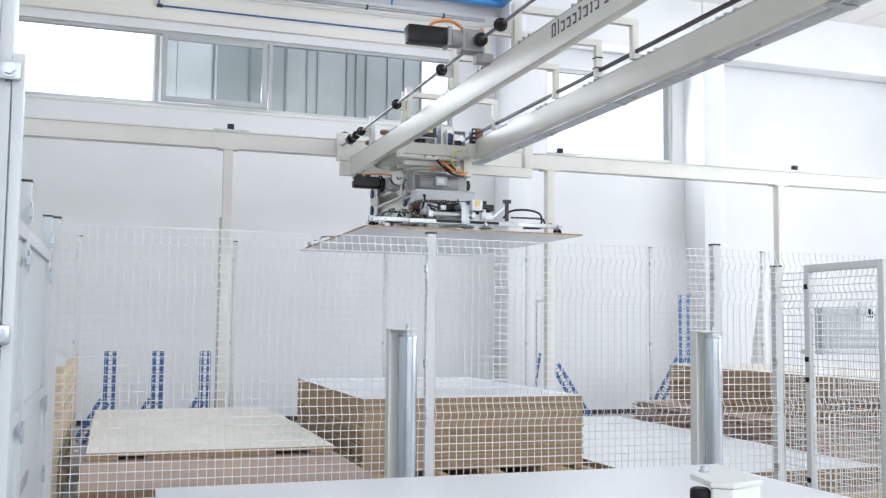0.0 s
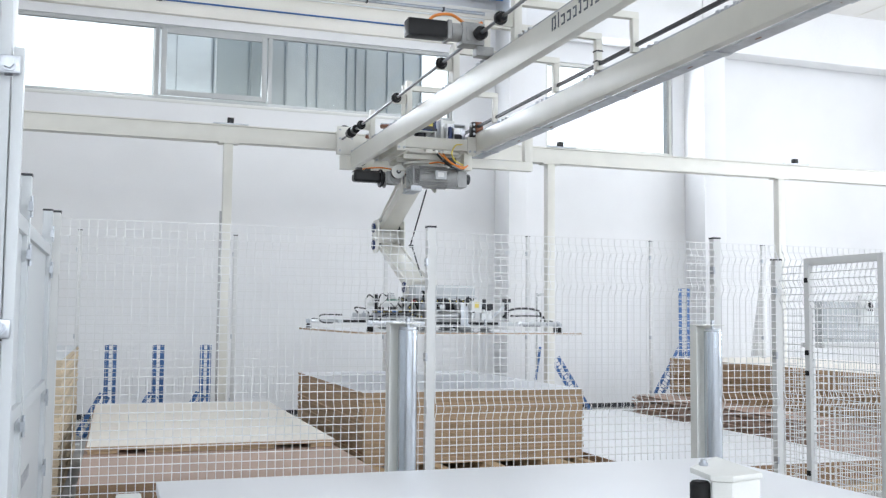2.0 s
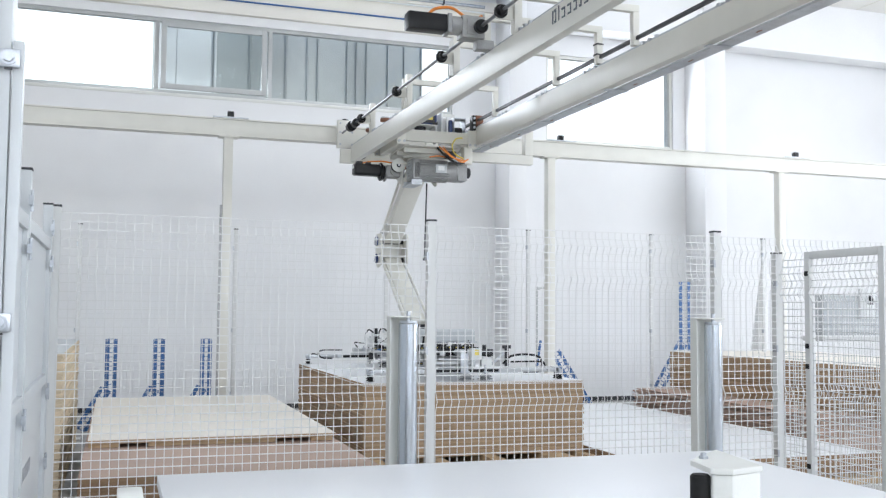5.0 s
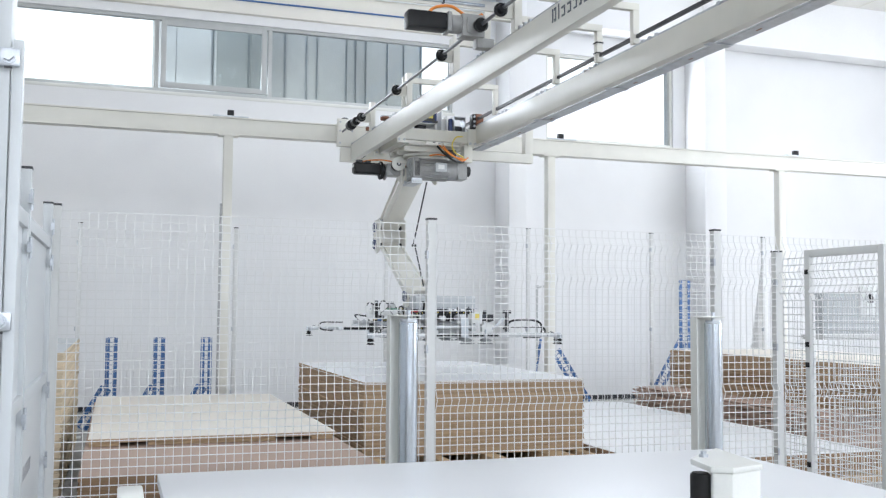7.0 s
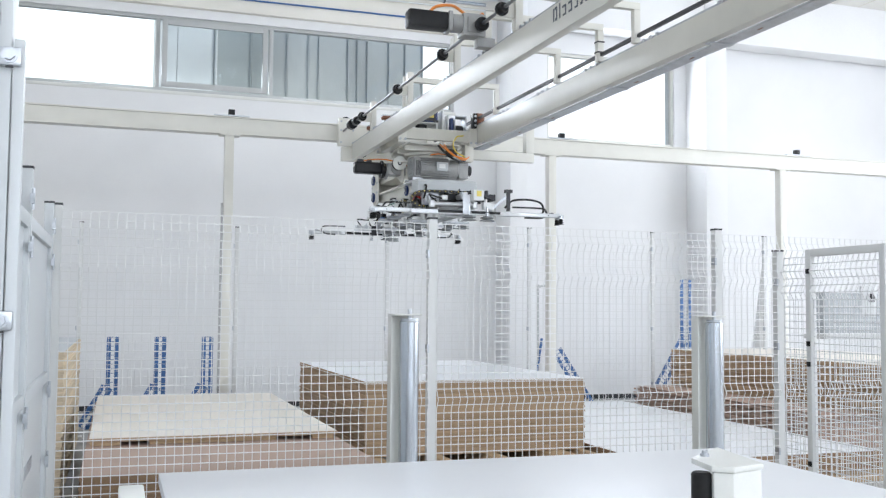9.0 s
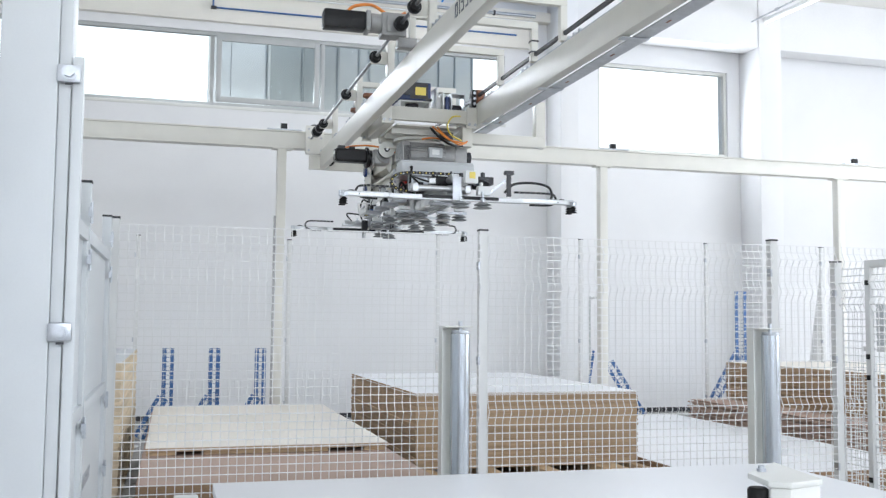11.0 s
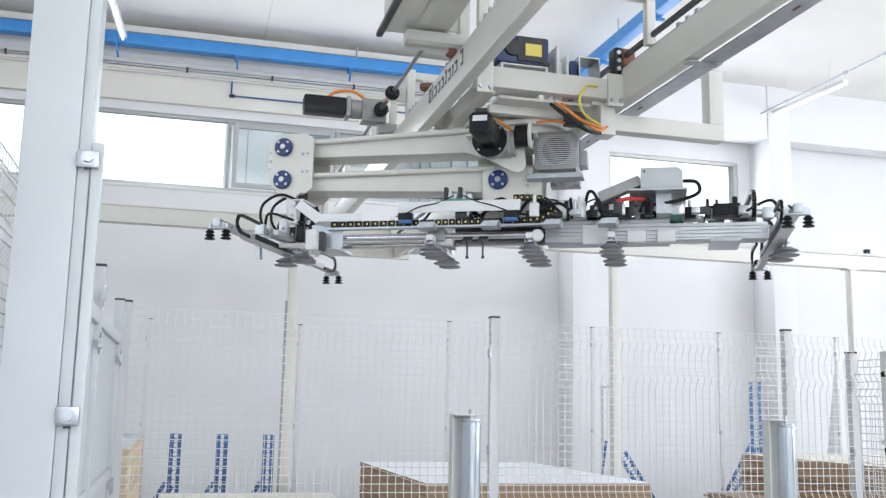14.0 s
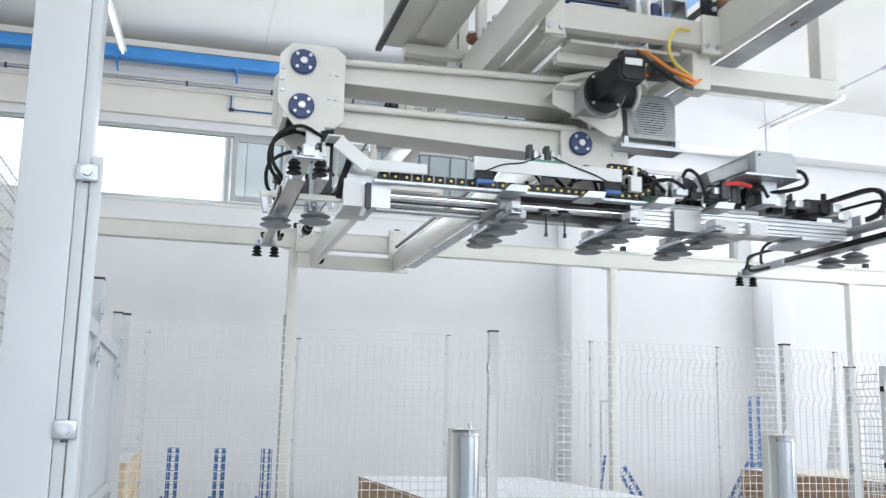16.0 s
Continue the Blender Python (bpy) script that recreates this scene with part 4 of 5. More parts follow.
# ---- turning hoist with the folding arm (its own turning frame, zero: elbow away from the camera) ----
hoist = thing("folding_hoist", "pale folding lift arm with motors under the trolley", "lift arm")
LX = 0.0
SHO, WRI, FOLD_Z = (0.098, 3.005), 0.098, 2.325
ARM = 1.30
part("turn_plate", Form().cyl((0, 0, 3.018), (0, 0, 3.00), 0.20, 28).box(-0.30, 0.16, -0.14, 0.26, 2.985, 2.999), CRANE, hoist, bevel=0.003)
for x in (-0.235, 0.14):
    part("hanger_plate", Form().prism([(0.27, 2.984), (-0.06, 2.984), (-0.075, 2.82), (-0.06, 2.795), (-0.03, 2.785), (0.01, 2.795), (0.13, 2.86), (0.27, 2.91)], "x", x, x + 0.013), CRANE, hoist)
gm = part("hoist_motor", Form().cyl((-0.20, -0.19, 2.885), (0.22, -0.19, 2.885), 0.105, 28, 0.01).box(0.22, 0.32, -0.28, -0.10, 2.79, 2.98), GREYCAST, hoist, "grey finned geared motor", 0.005)
f = Form()
for k in range(26):
    a = 2 * math.pi * k / 26
    c, s_ = math.cos(a), math.sin(a)
    f.bar((-0.19, -0.19 + 0.111 * c, 2.885 + 0.111 * s_), (0.12, -0.19 + 0.111 * c, 2.885 + 0.111 * s_), 0.004, 0.010, up=(0, c, s_))
part("cooling_fin", f, GREYCAST, gm)
f = Form().prism([(-0.315, 2.79), (-0.30, 2.775), (-0.08, 2.775), (-0.065, 2.79), (-0.065, 2.95), (-0.10, 2.995), (-0.28, 2.995), (-0.315, 2.95)], "x", -0.27, -0.20)
part("fan_cover", f, GREYCAST, gm, bevel=0.008)
f = Form()
for k in range(15):
    z = 2.885 + (k - 7) * 0.0118
    half = 0.106 - 0.00045 * (k - 7) ** 2
    f.box(-0.2800, -0.2735, -0.19 - half, -0.19 + half, z - 0.0030, z + 0.0030)
part("fan_grille", f, GREYBOX, gm, "pale slats over the fan", 0.001)
part("fan_hole", Form().cyl((-0.2702, -0.19, 2.885), (-0.2730, -0.19, 2.885), 0.078, 28), BLACK, gm)
f = Form()
for k in range(9):
    f.box(-0.255 + k * 0.006, -0.252 + k * 0.006, -0.317, -0.3155, 2.80, 2.95)
part("cover_rib", f, DARK, gm)
part("terminal_box", Form().box(-0.04, 0.08, -0.345, -0.30, 2.85, 2.94), GREYBOX, gm, bevel=0.008)
part("name_plate", Form().box(-0.015, 0.05, -0.348, -0.3455, 2.875, 2.92), WHITEPLASTIC, gm)
gm.location = (0.072, -0.05, 0.028)
part("brake_disc", Form().cyl((0.33, -0.19, 2.885), (0.375, -0.19, 2.885), 0.055, 20, 0.006).cyl((0.32, -0.19, 2.885), (0.33, -0.19, 2.885), 0.03, 16), DARK, gm)
f = Form()
for x in (-0.265, -0.235, -0.205):
    f.cyl((x, -0.33, 2.745), (x, -0.03, 2.745), 0.011, 12)
part("brake_resistor", f, GREYBOX, gm)
part("resistor_tray", Form().box(-0.29, -0.18, -0.34, -0.02, 2.722, 2.730).box(-0.295, -0.29, -0.34, -0.02, 2.722, 2.738).box(-0.29, -0.18, -0.32, -0.30, 2.73, 2.776).box(-0.29, -0.18, -0.06, -0.04, 2.73, 2.776), ZINC, gm)
sg = part("arm_gearbox", Form().box(-0.345, -0.16, 0.055, 0.215, 2.855, 2.984).cyl((-0.25, 0.06, 2.93), (-0.25, 0.03, 2.93), 0.075, 22, 0.004)
          .cyl((-0.362, 0.15, 2.90), (-0.345, 0.15, 2.90), 0.086, 26, 0.003), GREYCAST, hoist, "cast grey right-angle gearbox", 0.01)
f = Form()
for z in (2.87, 2.965):
    f.box(-0.353, -0.3455, 0.06, 0.21, z - 0.004, z + 0.004)
for y in (0.065, 0.205):
    f.box(-0.353, -0.3455, y - 0.005, y + 0.005, 2.86, 2.98)
part("casting_rib", f, GREYCAST, sg)
bolts(sg, [(-0.346, y, z) for y in (0.075, 0.200) for z in (2.875, 2.955)], (-1, 0, 0), 0.009, 0.009)
part("arm_motor", Form().prism([(0.090, 2.885), (0.110, 2.865), (0.190, 2.865), (0.210, 2.885), (0.210, 2.965), (0.190, 2.985), (0.110, 2.985), (0.090, 2.965)], "x", -0.68, -0.41), BLACK, sg, "black servo motor", 0.006)
part("motor_cap", Form().prism([(0.098, 2.893), (0.115, 2.873), (0.185, 2.873), (0.202, 2.893), (0.202, 2.957), (0.185, 2.977), (0.115, 2.977), (0.098, 2.957)], "x", -0.692, -0.681), BLACK, sg, bevel=0.003)
part("motor_flange", Form().cyl((-0.41, 0.15, 2.915), (-0.388, 0.15, 2.915), 0.096, 30, 0.004).cyl((-0.388, 0.15, 2.91), (-0.3625, 0.15, 2.905), 0.078, 26), BLACK, sg, "round black motor flange")
bolts(sg, [(-0.411, 0.15 + 0.083 * math.cos(k * 1.5708 + 0.785), 2.915 + 0.083 * math.sin(k * 1.5708 + 0.785)) for k in range(4)], (-1, 0, 0), 0.007, 0.006)
for x, w, h in ((-0.66, 0.06, 0.026), (-0.56, 0.05, 0.022)):
    part("motor_plug", Form().box(x, x + w, 0.15 - w / 2, 0.15 + w / 2, 2.986, 2.986 + h), DARK, sg)
part("name_plate", Form().box(-0.6945, -0.6925, 0.112, 0.188, 2.933, 2.963), WHITEPLASTIC, sg)
part("brake_drum", Form().cyl((-0.26, 0.03, 2.965), (-0.26, -0.045, 2.965), 0.062, 26, 0.004), BLACK, sg)
part("pulley", Form().lathe((-0.26, -0.0455, 2.965), (-0.26, -0.064, 2.965), [(0, 0.066), (0.15, 0.072), (0.85, 0.072), (1, 0.066)], 30), PAINT, sg, "bright belt pulley")
part("pulley_hub", Form().cyl((-0.26, -0.0642, 2.965), (-0.26, -0.070, 2.965), 0.024, 18), DARK, sg)
part("pulley_nut", Form().cyl((-0.26, -0.0702, 2.965), (-0.26, -0.078, 2.965), 0.012, 6), ALU, sg)
sg.location = (-0.02, -0.05, 0.012)
part("motor_cable", Form().tube(arc([(-0.62, 0.10, 3.01), (-0.52, 0.10, 3.03), (-0.40, 0.05, 3.03), (-0.28, -0.02, 3.0), (-0.2, -0.08, 2.96)]), 0.0075, 8), ORANGE, hoist, "orange motor cable")


def hub(parent, x, y, z, way):
    """A navy flange bearing with a bright shaft end and four screws."""
    h = part("flange_bearing", Form().cyl((x, y, z), (x + way * 0.022, y, z), 0.056, 24, 0.005), NAVY, parent, "dark blue flange bearing")
    f = Form().cyl((x + way * 0.0221, y, z), (x + way * 0.034, y, z), 0.017, 16, 0.003)
    for k in range(4):
        a = math.pi / 4 + k * math.pi / 2
        f.cyl((x + way * 0.0221, y + 0.04 * math.cos(a), z + 0.04 * math.sin(a)), (x + way * 0.03, y + 0.04 * math.cos(a), z + 0.04 * math.sin(a)), 0.008, 6)
    part("screws", f, ALU, h)


def arm_link(name, low):
    """A tapered box arm along +y from its pivot, with a tie rod; ARM long."""
    ln = part(name, Form().prism([(0.02, -0.062), (ARM - 0.03, -0.052), (ARM - 0.03, 0.052), (0.02, 0.062)], "x", LX - 0.10, LX + 0.10), CRANE, hoist, bevel=0.008)
    for y in (0, ARM):
        part("axle", Form().cyl((LX - 0.15, y, 0), (LX + 0.15, y, 0), 0.028, 16), DARK, ln)
    part("tie_rod", Form().cyl((LX - 0.126, 0.02, 0.072), (LX - 0.126, ARM - 0.14, 0.034), 0.0155, 12), CRANE, ln)
    part("tie_rod", Form().cyl((LX + 0.126, 0.02, 0.072), (LX + 0.126, ARM - 0.14, 0.034), 0.0155, 12), CRANE, ln)
    part("rod_end", Form().cyl((LX - 0.148, ARM - 0.13, 0.034), (LX - 0.105, ARM - 0.13, 0.034), 0.018, 12), ZINC, ln)
    return ln


upper = arm_link("upper_arm", False)
lower = arm_link("lower_arm", True)
elbow = part("elbow", Form().box(LX - 0.147, LX + 0.147, 0.075, 0.095, -0.15, 0.15), CRANE, hoist)
for x in (LX - 0.160, LX + 0.148):
    pl = part("elbow_plate", Form().prism([(-0.165, -0.15), (-0.165, 0.15), (-0.12, 0.185), (0.07, 0.185), (0.12, 0.13), (0.12, -0.09), (0.03, -0.205), (-0.03, -0.205), (-0.12, -0.19)], "x", x, x + 0.012), CRANE, elbow)
    w = -1 if x < LX else 1
    face = x if w < 0 else x + 0.012
    bolts(pl, [(face, y, z) for y, z in ((0.105, 0.07), (0.105, 0.02), (0.105, -0.03), (-0.10, 0.06), (-0.13, 0.06), (-0.10, -0.05), (-0.13, -0.05))], (w, 0, 0), 0.009, 0.008)
    for z in (0.10, -0.10):
        hub(elbow, face, 0.02, z, w)

# slim folding stay between the hoist and the gripper
STAY = 0.80
stays = []
for k in range(2):
    st = part("stay_rod", Form().cyl((0, 0, 0), (0, STAY, 0), 0.0085, 8).cyl((-0.014, STAY, 0), (0.014, STAY, 0), 0.016, 10), DARK, hoist, "thin dark stay rod")
    stays.append(st)


# ---- vacuum gripper (zero height: the plane of the cups) ----
grip = thing("vacuum_gripper", "aluminium vacuum gripper frame with grey and black suction cups", "vacuum gripper")
def ribbed(y0, y1, half, z0, z1, rows, mat_label):
    """An aluminium profile with grooved sides and underside."""
    body = part("main_profile", Form().box(-half, half, y0, y1, z0, z1), ALU, grip, mat_label)
    pitch = (z1 - z0) / rows
    for k in range(rows):
        for sx in (-1, 1):
            part("profile_rib", Form().box(*sorted((sx * (half + 0.0005), sx * (half + 0.011))), y0 - 0.004, y1 + 0.004, z0 + pitch * k, z0 + pitch * (k + 0.72)), ALU, body)
    for k in range(5):
        x = (k - 2) * half * 0.44
        part("profile_rib", Form().box(x - half * 0.16, x + half * 0.16, y0 - 0.004, y1 + 0.004, z0 - 0.011, z0 - 0.0005), ALU, body)
    return body


ribbed(-0.845, -0.17, 0.10, 0.158, 0.268, 5, "ribbed aluminium profile")
ribbed(-1.36, -0.85, 0.072, 0.166, 0.246, 4, "slim ribbed aluminium profile")
part("core_beam", Form().box(-0.06, 0.06, -0.165, 0.36, 0.17, 0.262), DARK, grip, bevel=0.004)
for x in (-0.13, 0.13):
    part("guide_tube", Form().cyl((x, -0.16, 0.19), (x, 1.12, 0.19), 0.021, 18), CHROME, grip, "bright chromed guide tube")
part("back_rail", Form().box(0.02, 0.05, 0.36, 1.10, 0.20, 0.24), DARK, grip, bevel=0.003)
part("slide_block", Form().box(-0.175, 0.175, 0.40, 0.50, 0.158, 0.228), GREYCAST, grip, bevel=0.006)
for y0, y1 in ((1.05, 1.19), (-1.22, -1.06)):
    part("end_clamp", Form().box(-0.15, 0.15, y0, y1, 0.128, 0.149), ZINC, grip, bevel=0.003)



def bellows(parent, name, x, y, r, z0, z1, folds, mat, label):
    prof = []
    for k in range(folds):
        a = k / folds
        s_ = 1 - 0.08 * k
        prof += [(a, r * 0.9 * s_), (a + 0.16 / folds, r * s_), (a + 0.30 / folds, r * 0.94 * s_), (a + 0.72 / folds, r * 0.52), (a + 0.86 / folds, r * 0.5)]
    prof += [(1.0, r * 0.3)]
    c = part(name, Form().lathe((x, y, z0), (x, y, z1), prof, 20), mat, parent, label)
    part("cup_stem", Form().cyl((x, y, z1), (x, y, z1 + 0.03), 0.010, 10), ZINC, c)
    return c


def cup_row(y, xs, long):
    x0, x1 = min(xs) - 0.06, max(xs) + 0.06
    b = part("cup_rail", Form().box(x0, x1, y - 0.025, y + 0.025, 0.118, 0.123).box(x0, x1, y - 0.025, y - 0.021, 0.123, 0.136).box(x0, x1, y + 0.021, y + 0.025, 0.123, 0.136), ZINC, grip, "galvanised cup rail")
    for x in xs:
        bellows(b, "suction_cup", x, y, 0.068, 0.065, 0.117, 2, CUP, "grey silicone suction cup")
    for x in (min(xs), max(xs)):
        h = part("hanger", Form().box(x - 0.045, x + 0.045, y - 0.02, y + 0.02, 0.142, 0.175).cyl((x, y, 0.123), (x, y, 0.142), 0.010, 8), WHITEPLASTIC, b, bevel=0.006)


cup_row(0.46, (-0.24, -0.10), True)
cup_row(0.46, (0.12, 0.26), True)
cup_row(-0.10, (-0.24, -0.08, 0.08, 0.24), True)
cup_row(-0.54, (-0.22, -0.08), True)
cup_row(-0.54, (0.12, 0.26), True)
for y in (0.27, 0.18):
    part("sensor_pin", Form().cyl((-0.15, y, 0.065), (-0.15, y, 0.155), 0.0055, 8).box(-0.17, -0.13, y - 0.026, y + 0.026, 0.155, 0.166).cyl((-0.15, y, 0.055), (-0.15, y, 0.07), 0.009, 8), DARK, grip)


def hose_path(parent, pts, r=0.011, mat=None, nm="hose"):
    return part(nm, Form().tube(arc(pts, 5), r, 7), mat or BLACK, parent)


def corner_cups(parent, x, y, s):
    """A pair of black bellows on a small bracket."""
    b = part("corner_bracket", Form().box(x - 0.02, x + 0.02, y - 0.055, y + 0.055, 0.115, 0.123).box(x - 0.03, x + 0.01, y - 0.02, y + 0.02, 0.123, 0.165).box(x - 0.014, x + 0.03, y - 0.04, y - 0.02, 0.123, 0.15), ZINC, parent, bevel=0.002)
    for dy in (-0.045, 0.045):
        bellows(b, "small_cup", x, y + dy, 0.028, 0.060, 0.113, 3, RUBBER, "black rubber bellows cup")
    hose_path(b, [(x, y, 0.13), (x - s * 0.05, y + 0.03, 0.17), (x - s * 0.1, y, 0.16), (x - s * 0.12, y - 0.02, 0.14)], 0.006)


def cross_beam(y, xa, xb, s):
    """The end beam across the gripper with sliding arms, cable loops and cups."""
    cb = part("cross_beam", Form().box(-0.55, 0.50, y - 0.03, y + 0.03, 0.122, 0.158).box(-0.55, 0.50, y - 0.034, y - 0.03, 0.122, 0.132).box(-0.55, 0.50, y + 0.03, y + 0.034, 0.122, 0.132), ALU, grip, "aluminium end beam", 0.003)
    part("sliding_arm", Form().box(xa, -0.552, y - 0.02, y + 0.02, 0.125, 0.163), ALU, cb, bevel=0.003)
    part("sliding_arm", Form().box(0.502, xb, y - 0.02, y + 0.02, 0.125, 0.163), ALU, cb, bevel=0.003)
    corner_cups(cb, xa + 0.02, y, -1)
    corner_cups(cb, xb - 0.02, y, 1)
    for sx, x0, x1 in ((-1, -0.50, xa + 0.18), (1, 0.46, xb - 0.18)):
        pts = [(x0, y + s * 0.055, 0.215), (x1, y + s * 0.055, 0.215), (x1 + sx * 0.05, y + s * 0.055, 0.19), (x1 + sx * 0.05, y + s * 0.055, 0.155), (x1, y + s * 0.055, 0.125), (x0 + sx * 0.12, y + s * 0.055, 0.12)]
        f = Form()
        path = arc(pts, 7)
        for a, b in zip(path, path[1:]):
            f.bar(a, a + (b - a) * 0.82, 0.015, 0.014, up=(0, 1, 0))
        part("cable_chain", f, BLACK, cb, "black cable chain loop")
    part("slide", Form().box(-0.50, 0.46, y + s * 0.0345, y + s * 0.042, 0.128, 0.156).box(-0.30, 0.30, y - s * 0.042, y - s * 0.0345, 0.132, 0.156), BLACK, cb, "black slide strip", 0.002)
    for x, cy in ((0.10, y + 0.02), (-0.03, y - 0.14)) if s < 0 else ((0.17, y - 0.04), (-0.01, y - 0.05)):
        bellows(cb, "suction_cup", x, cy, 0.072, 0.065, 0.115, 2, CUP, "grey silicone suction cup")
        part("cup_arm", Form().box(x - 0.016, x + 0.016, *sorted((cy, y - s * 0.02)), 0.1395, 0.150).box(x - 0.02, x + 0.02, cy - 0.02, cy + 0.02, 0.135, 0.1395), ZINC, cb)
        part("cup_bolt", Form().cyl((x, cy, 0.150), (x, cy, 0.195), 0.008, 8), ZINC, cb)
    part("cylinder", Form().cyl((-0.35, y, 0.21), (0.05, y, 0.21), 0.022, 14).box(-0.37, -0.33, y - 0.028, y + 0.028, 0.18, 0.24).box(0.04, 0.08, y - 0.028, y + 0.028, 0.18, 0.24), ALU, cb, "pneumatic cylinder", 0.002)
    part("valve", Form().box(0.14, 0.24, y - 0.03, y + 0.03, 0.172, 0.24).box(0.16, 0.18, y - 0.02, y + 0.02, 0.24, 0.27), WHITEPLASTIC, cb, bevel=0.004)
    part("sensor_post", Form().box(0.38, 0.41, y - 0.012, y + 0.012, 0.172, 0.34).box(0.36, 0.43, y - 0.02, y + 0.02, 0.34, 0.37), DARK, cb)
    part("bracket", Form().bar((0.24, y, 0.19), (0.37, y, 0.30), 0.012, 0.02), ZINC, cb)
    if s > 0:
        hose_path(cb, [(0.36, y, 0.20), (0.44, y, 0.27), (0.60, y, 0.285), (0.72, y, 0.26), (0.75, y, 0.20), (0.74, y, 0.165)], 0.010)
    hose_path(cb, [(0.05, y, 0.23), (0.15, y + s * 0.02, 0.29), (0.26, y + s * 0.06, 0.27), (0.2, y + s * 0.16, 0.27), (0.1, y + s * 0.2, 0.272)], 0.009)
    hose_path(cb, [(-0.3, y, 0.23), (-0.36, y + s * 0.05, 0.30), (-0.26, y + s * 0.13, 0.29), (-0.1, y + s * 0.2, 0.27)], 0.008)
    return cb


# far end carriage: rail along the frame, hanging end plate, white side plate, dark flag
part("end_rail", Form().box(-0.175, -0.15, 1.20, 1.55, 0.135, 0.160).cyl((-0.176, 1.51, 0.148), (-0.183, 1.51, 0.148), 0.010, 10), CRANE, grip, "pale end rail", 0.004)
part("end_hanger", Form().prism([(1.52, 0.165), (1.555, 0.16), (1.535, 0.07), (1.515, 0.07)], "x", -0.17, -0.135), ZINC, grip, "", 0.002)
part("side_plate", Form().prism([(1.21, 0.11), (1.21, 0.225), (1.16, 0.23), (1.10, 0.175), (1.10, 0.14), (1.13, 0.11)], "x", -0.235, -0.228), WHITEPLASTIC, grip, "white bevelled side plate")
part("end_flag", Form().prism([(1.125, 0.065), (1.145, 0.065), (1.115, 0.145), (1.095, 0.145)], "x", -0.245, -0.236), GREYCAST, grip)
part("chain_drop", Form().tube(arc([(-0.17, 1.17, 0.36), (-0.17, 1.19, 0.29), (-0.17, 1.215, 0.21), (-0.17, 1.22, 0.15)]), 0.016, 6), BLACK, grip)
for k, (x, y, z, w, h, m_) in enumerate(((-0.20, 1.30, 0.27, 0.03, 0.09, WHITEPLASTIC), (-0.10, 1.40, 0.20, 0.025, 0.12, ALU), (-0.02, 1.36, 0.18, 0.03, 0.10, DARK), (0.10, 1.40, 0.17, 0.03, 0.13, ALU), (-0.24, 1.44, 0.18, 0.02, 0.06, ZINC), (0.2, 1.30, 0.17, 0.04, 0.08, WHITEPLASTIC))):
    v = part("end_valve", Form().box(x - w, x + w, y - 0.025, y + 0.025, z, z + h), m_, grip, bevel=0.003)
    part("fitting", Form().cyl((x, y, z + h), (x, y, z + h + 0.022), 0.009, 8).cyl((x - w, y, z + h * 0.5), (x - w - 0.02, y, z + h * 0.5), 0.008, 8), ZINC, v)
# small valve island on the cover
isl = part("valve_island", Form().box(-0.25, -0.16, 0.22, 0.40, 0.366, 0.382), GREEN, grip, "green circuit board with valves")
for k in range(6):
    part("valve", Form().box(-0.245, -0.20, 0.235 + k * 0.027, 0.255 + k * 0.027, 0.383, 0.41 + 0.02 * (k % 3)), (WHITEPLASTIC, ALU, DARK)[k % 3], isl, bevel=0.002)
hose_path(grip, [(-0.25, 0.33, 0.40), (-0.272, 0.42, 0.355), (-0.277, 0.52, 0.335), (-0.272, 0.60, 0.30)], 0.0035)
hose_path(grip, [(-0.25, 0.28, 0.40), (-0.274, 0.20, 0.36), (-0.277, 0.10, 0.33), (-0.272, 0.02, 0.30)], 0.0035)
near_beam = cross_beam(-1.41, -0.91, 0.93, 1)
far_beam = cross_beam(1.44, -0.91, 0.93, -1)
part("gusset", Form().bar((-0.27, 0.86, 0.285), (-0.27, 1.13, 0.285), 0.012, 0.045).bar((-0.27, 1.115, 0.275), (-0.27, 1.25, 0.375), 0.014, 0.06), WHITEPLASTIC, grip, "white angled bracket", 0.003)
part("gusset_top", Form().box(-0.27, -0.08, 1.22, 1.29, 0.395, 0.403).box(-0.12, -0.08, 0.95, 1.22, 0.269, 0.30), WHITEPLASTIC, grip, bevel=0.003)
part("end_bracket", Form().prism([(1.00, 0.12), (1.08, 0.12), (1.19, 0.21), (1.19, 0.26), (1.00, 0.26)], "x", -0.19, -0.183), ZINC, grip)
part("end_bracket", Form().box(-0.26, -0.20, 1.095, 1.12, 0.10, 0.21), DARK, grip, bevel=0.004)
part("lift_rod", Form().cyl((-0.06, 1.33, 0.11), (-0.06, 1.33, 0.36), 0.012, 10), ALU, grip)
part("lift_rod", Form().cyl((0.05, 1.30, 0.11), (0.05, 1.30, 0.34), 0.012, 10), ALU, grip)
part("cross_strip", Form().box(-0.42, -0.18, 1.30, 1.33, 0.165, 0.195), ALU, grip, bevel=0.003)
part("riser", Form().box(-0.16, -0.12, 1.25, 1.30, 0.17, 0.47), BLACK, grip, bevel=0.006)
part("sensor", Form().box(-0.165, -0.125, 1.31, 1.37, 0.33, 0.45), WHITEPLASTIC, grip, bevel=0.004)
for k, (x, z) in enumerate(((-0.16, 0.34), (0.0, 0.36), (0.12, 0.30))):
    hose_path(grip, [(x, 1.30, z + 0.08), (x - 0.03, 1.40, z + 0.11), (x - 0.04, 1.50, z + 0.05), (x - 0.03, 1.51, z - 0.05), (x, 1.45, z - 0.13)], 0.0085, RUBBER)

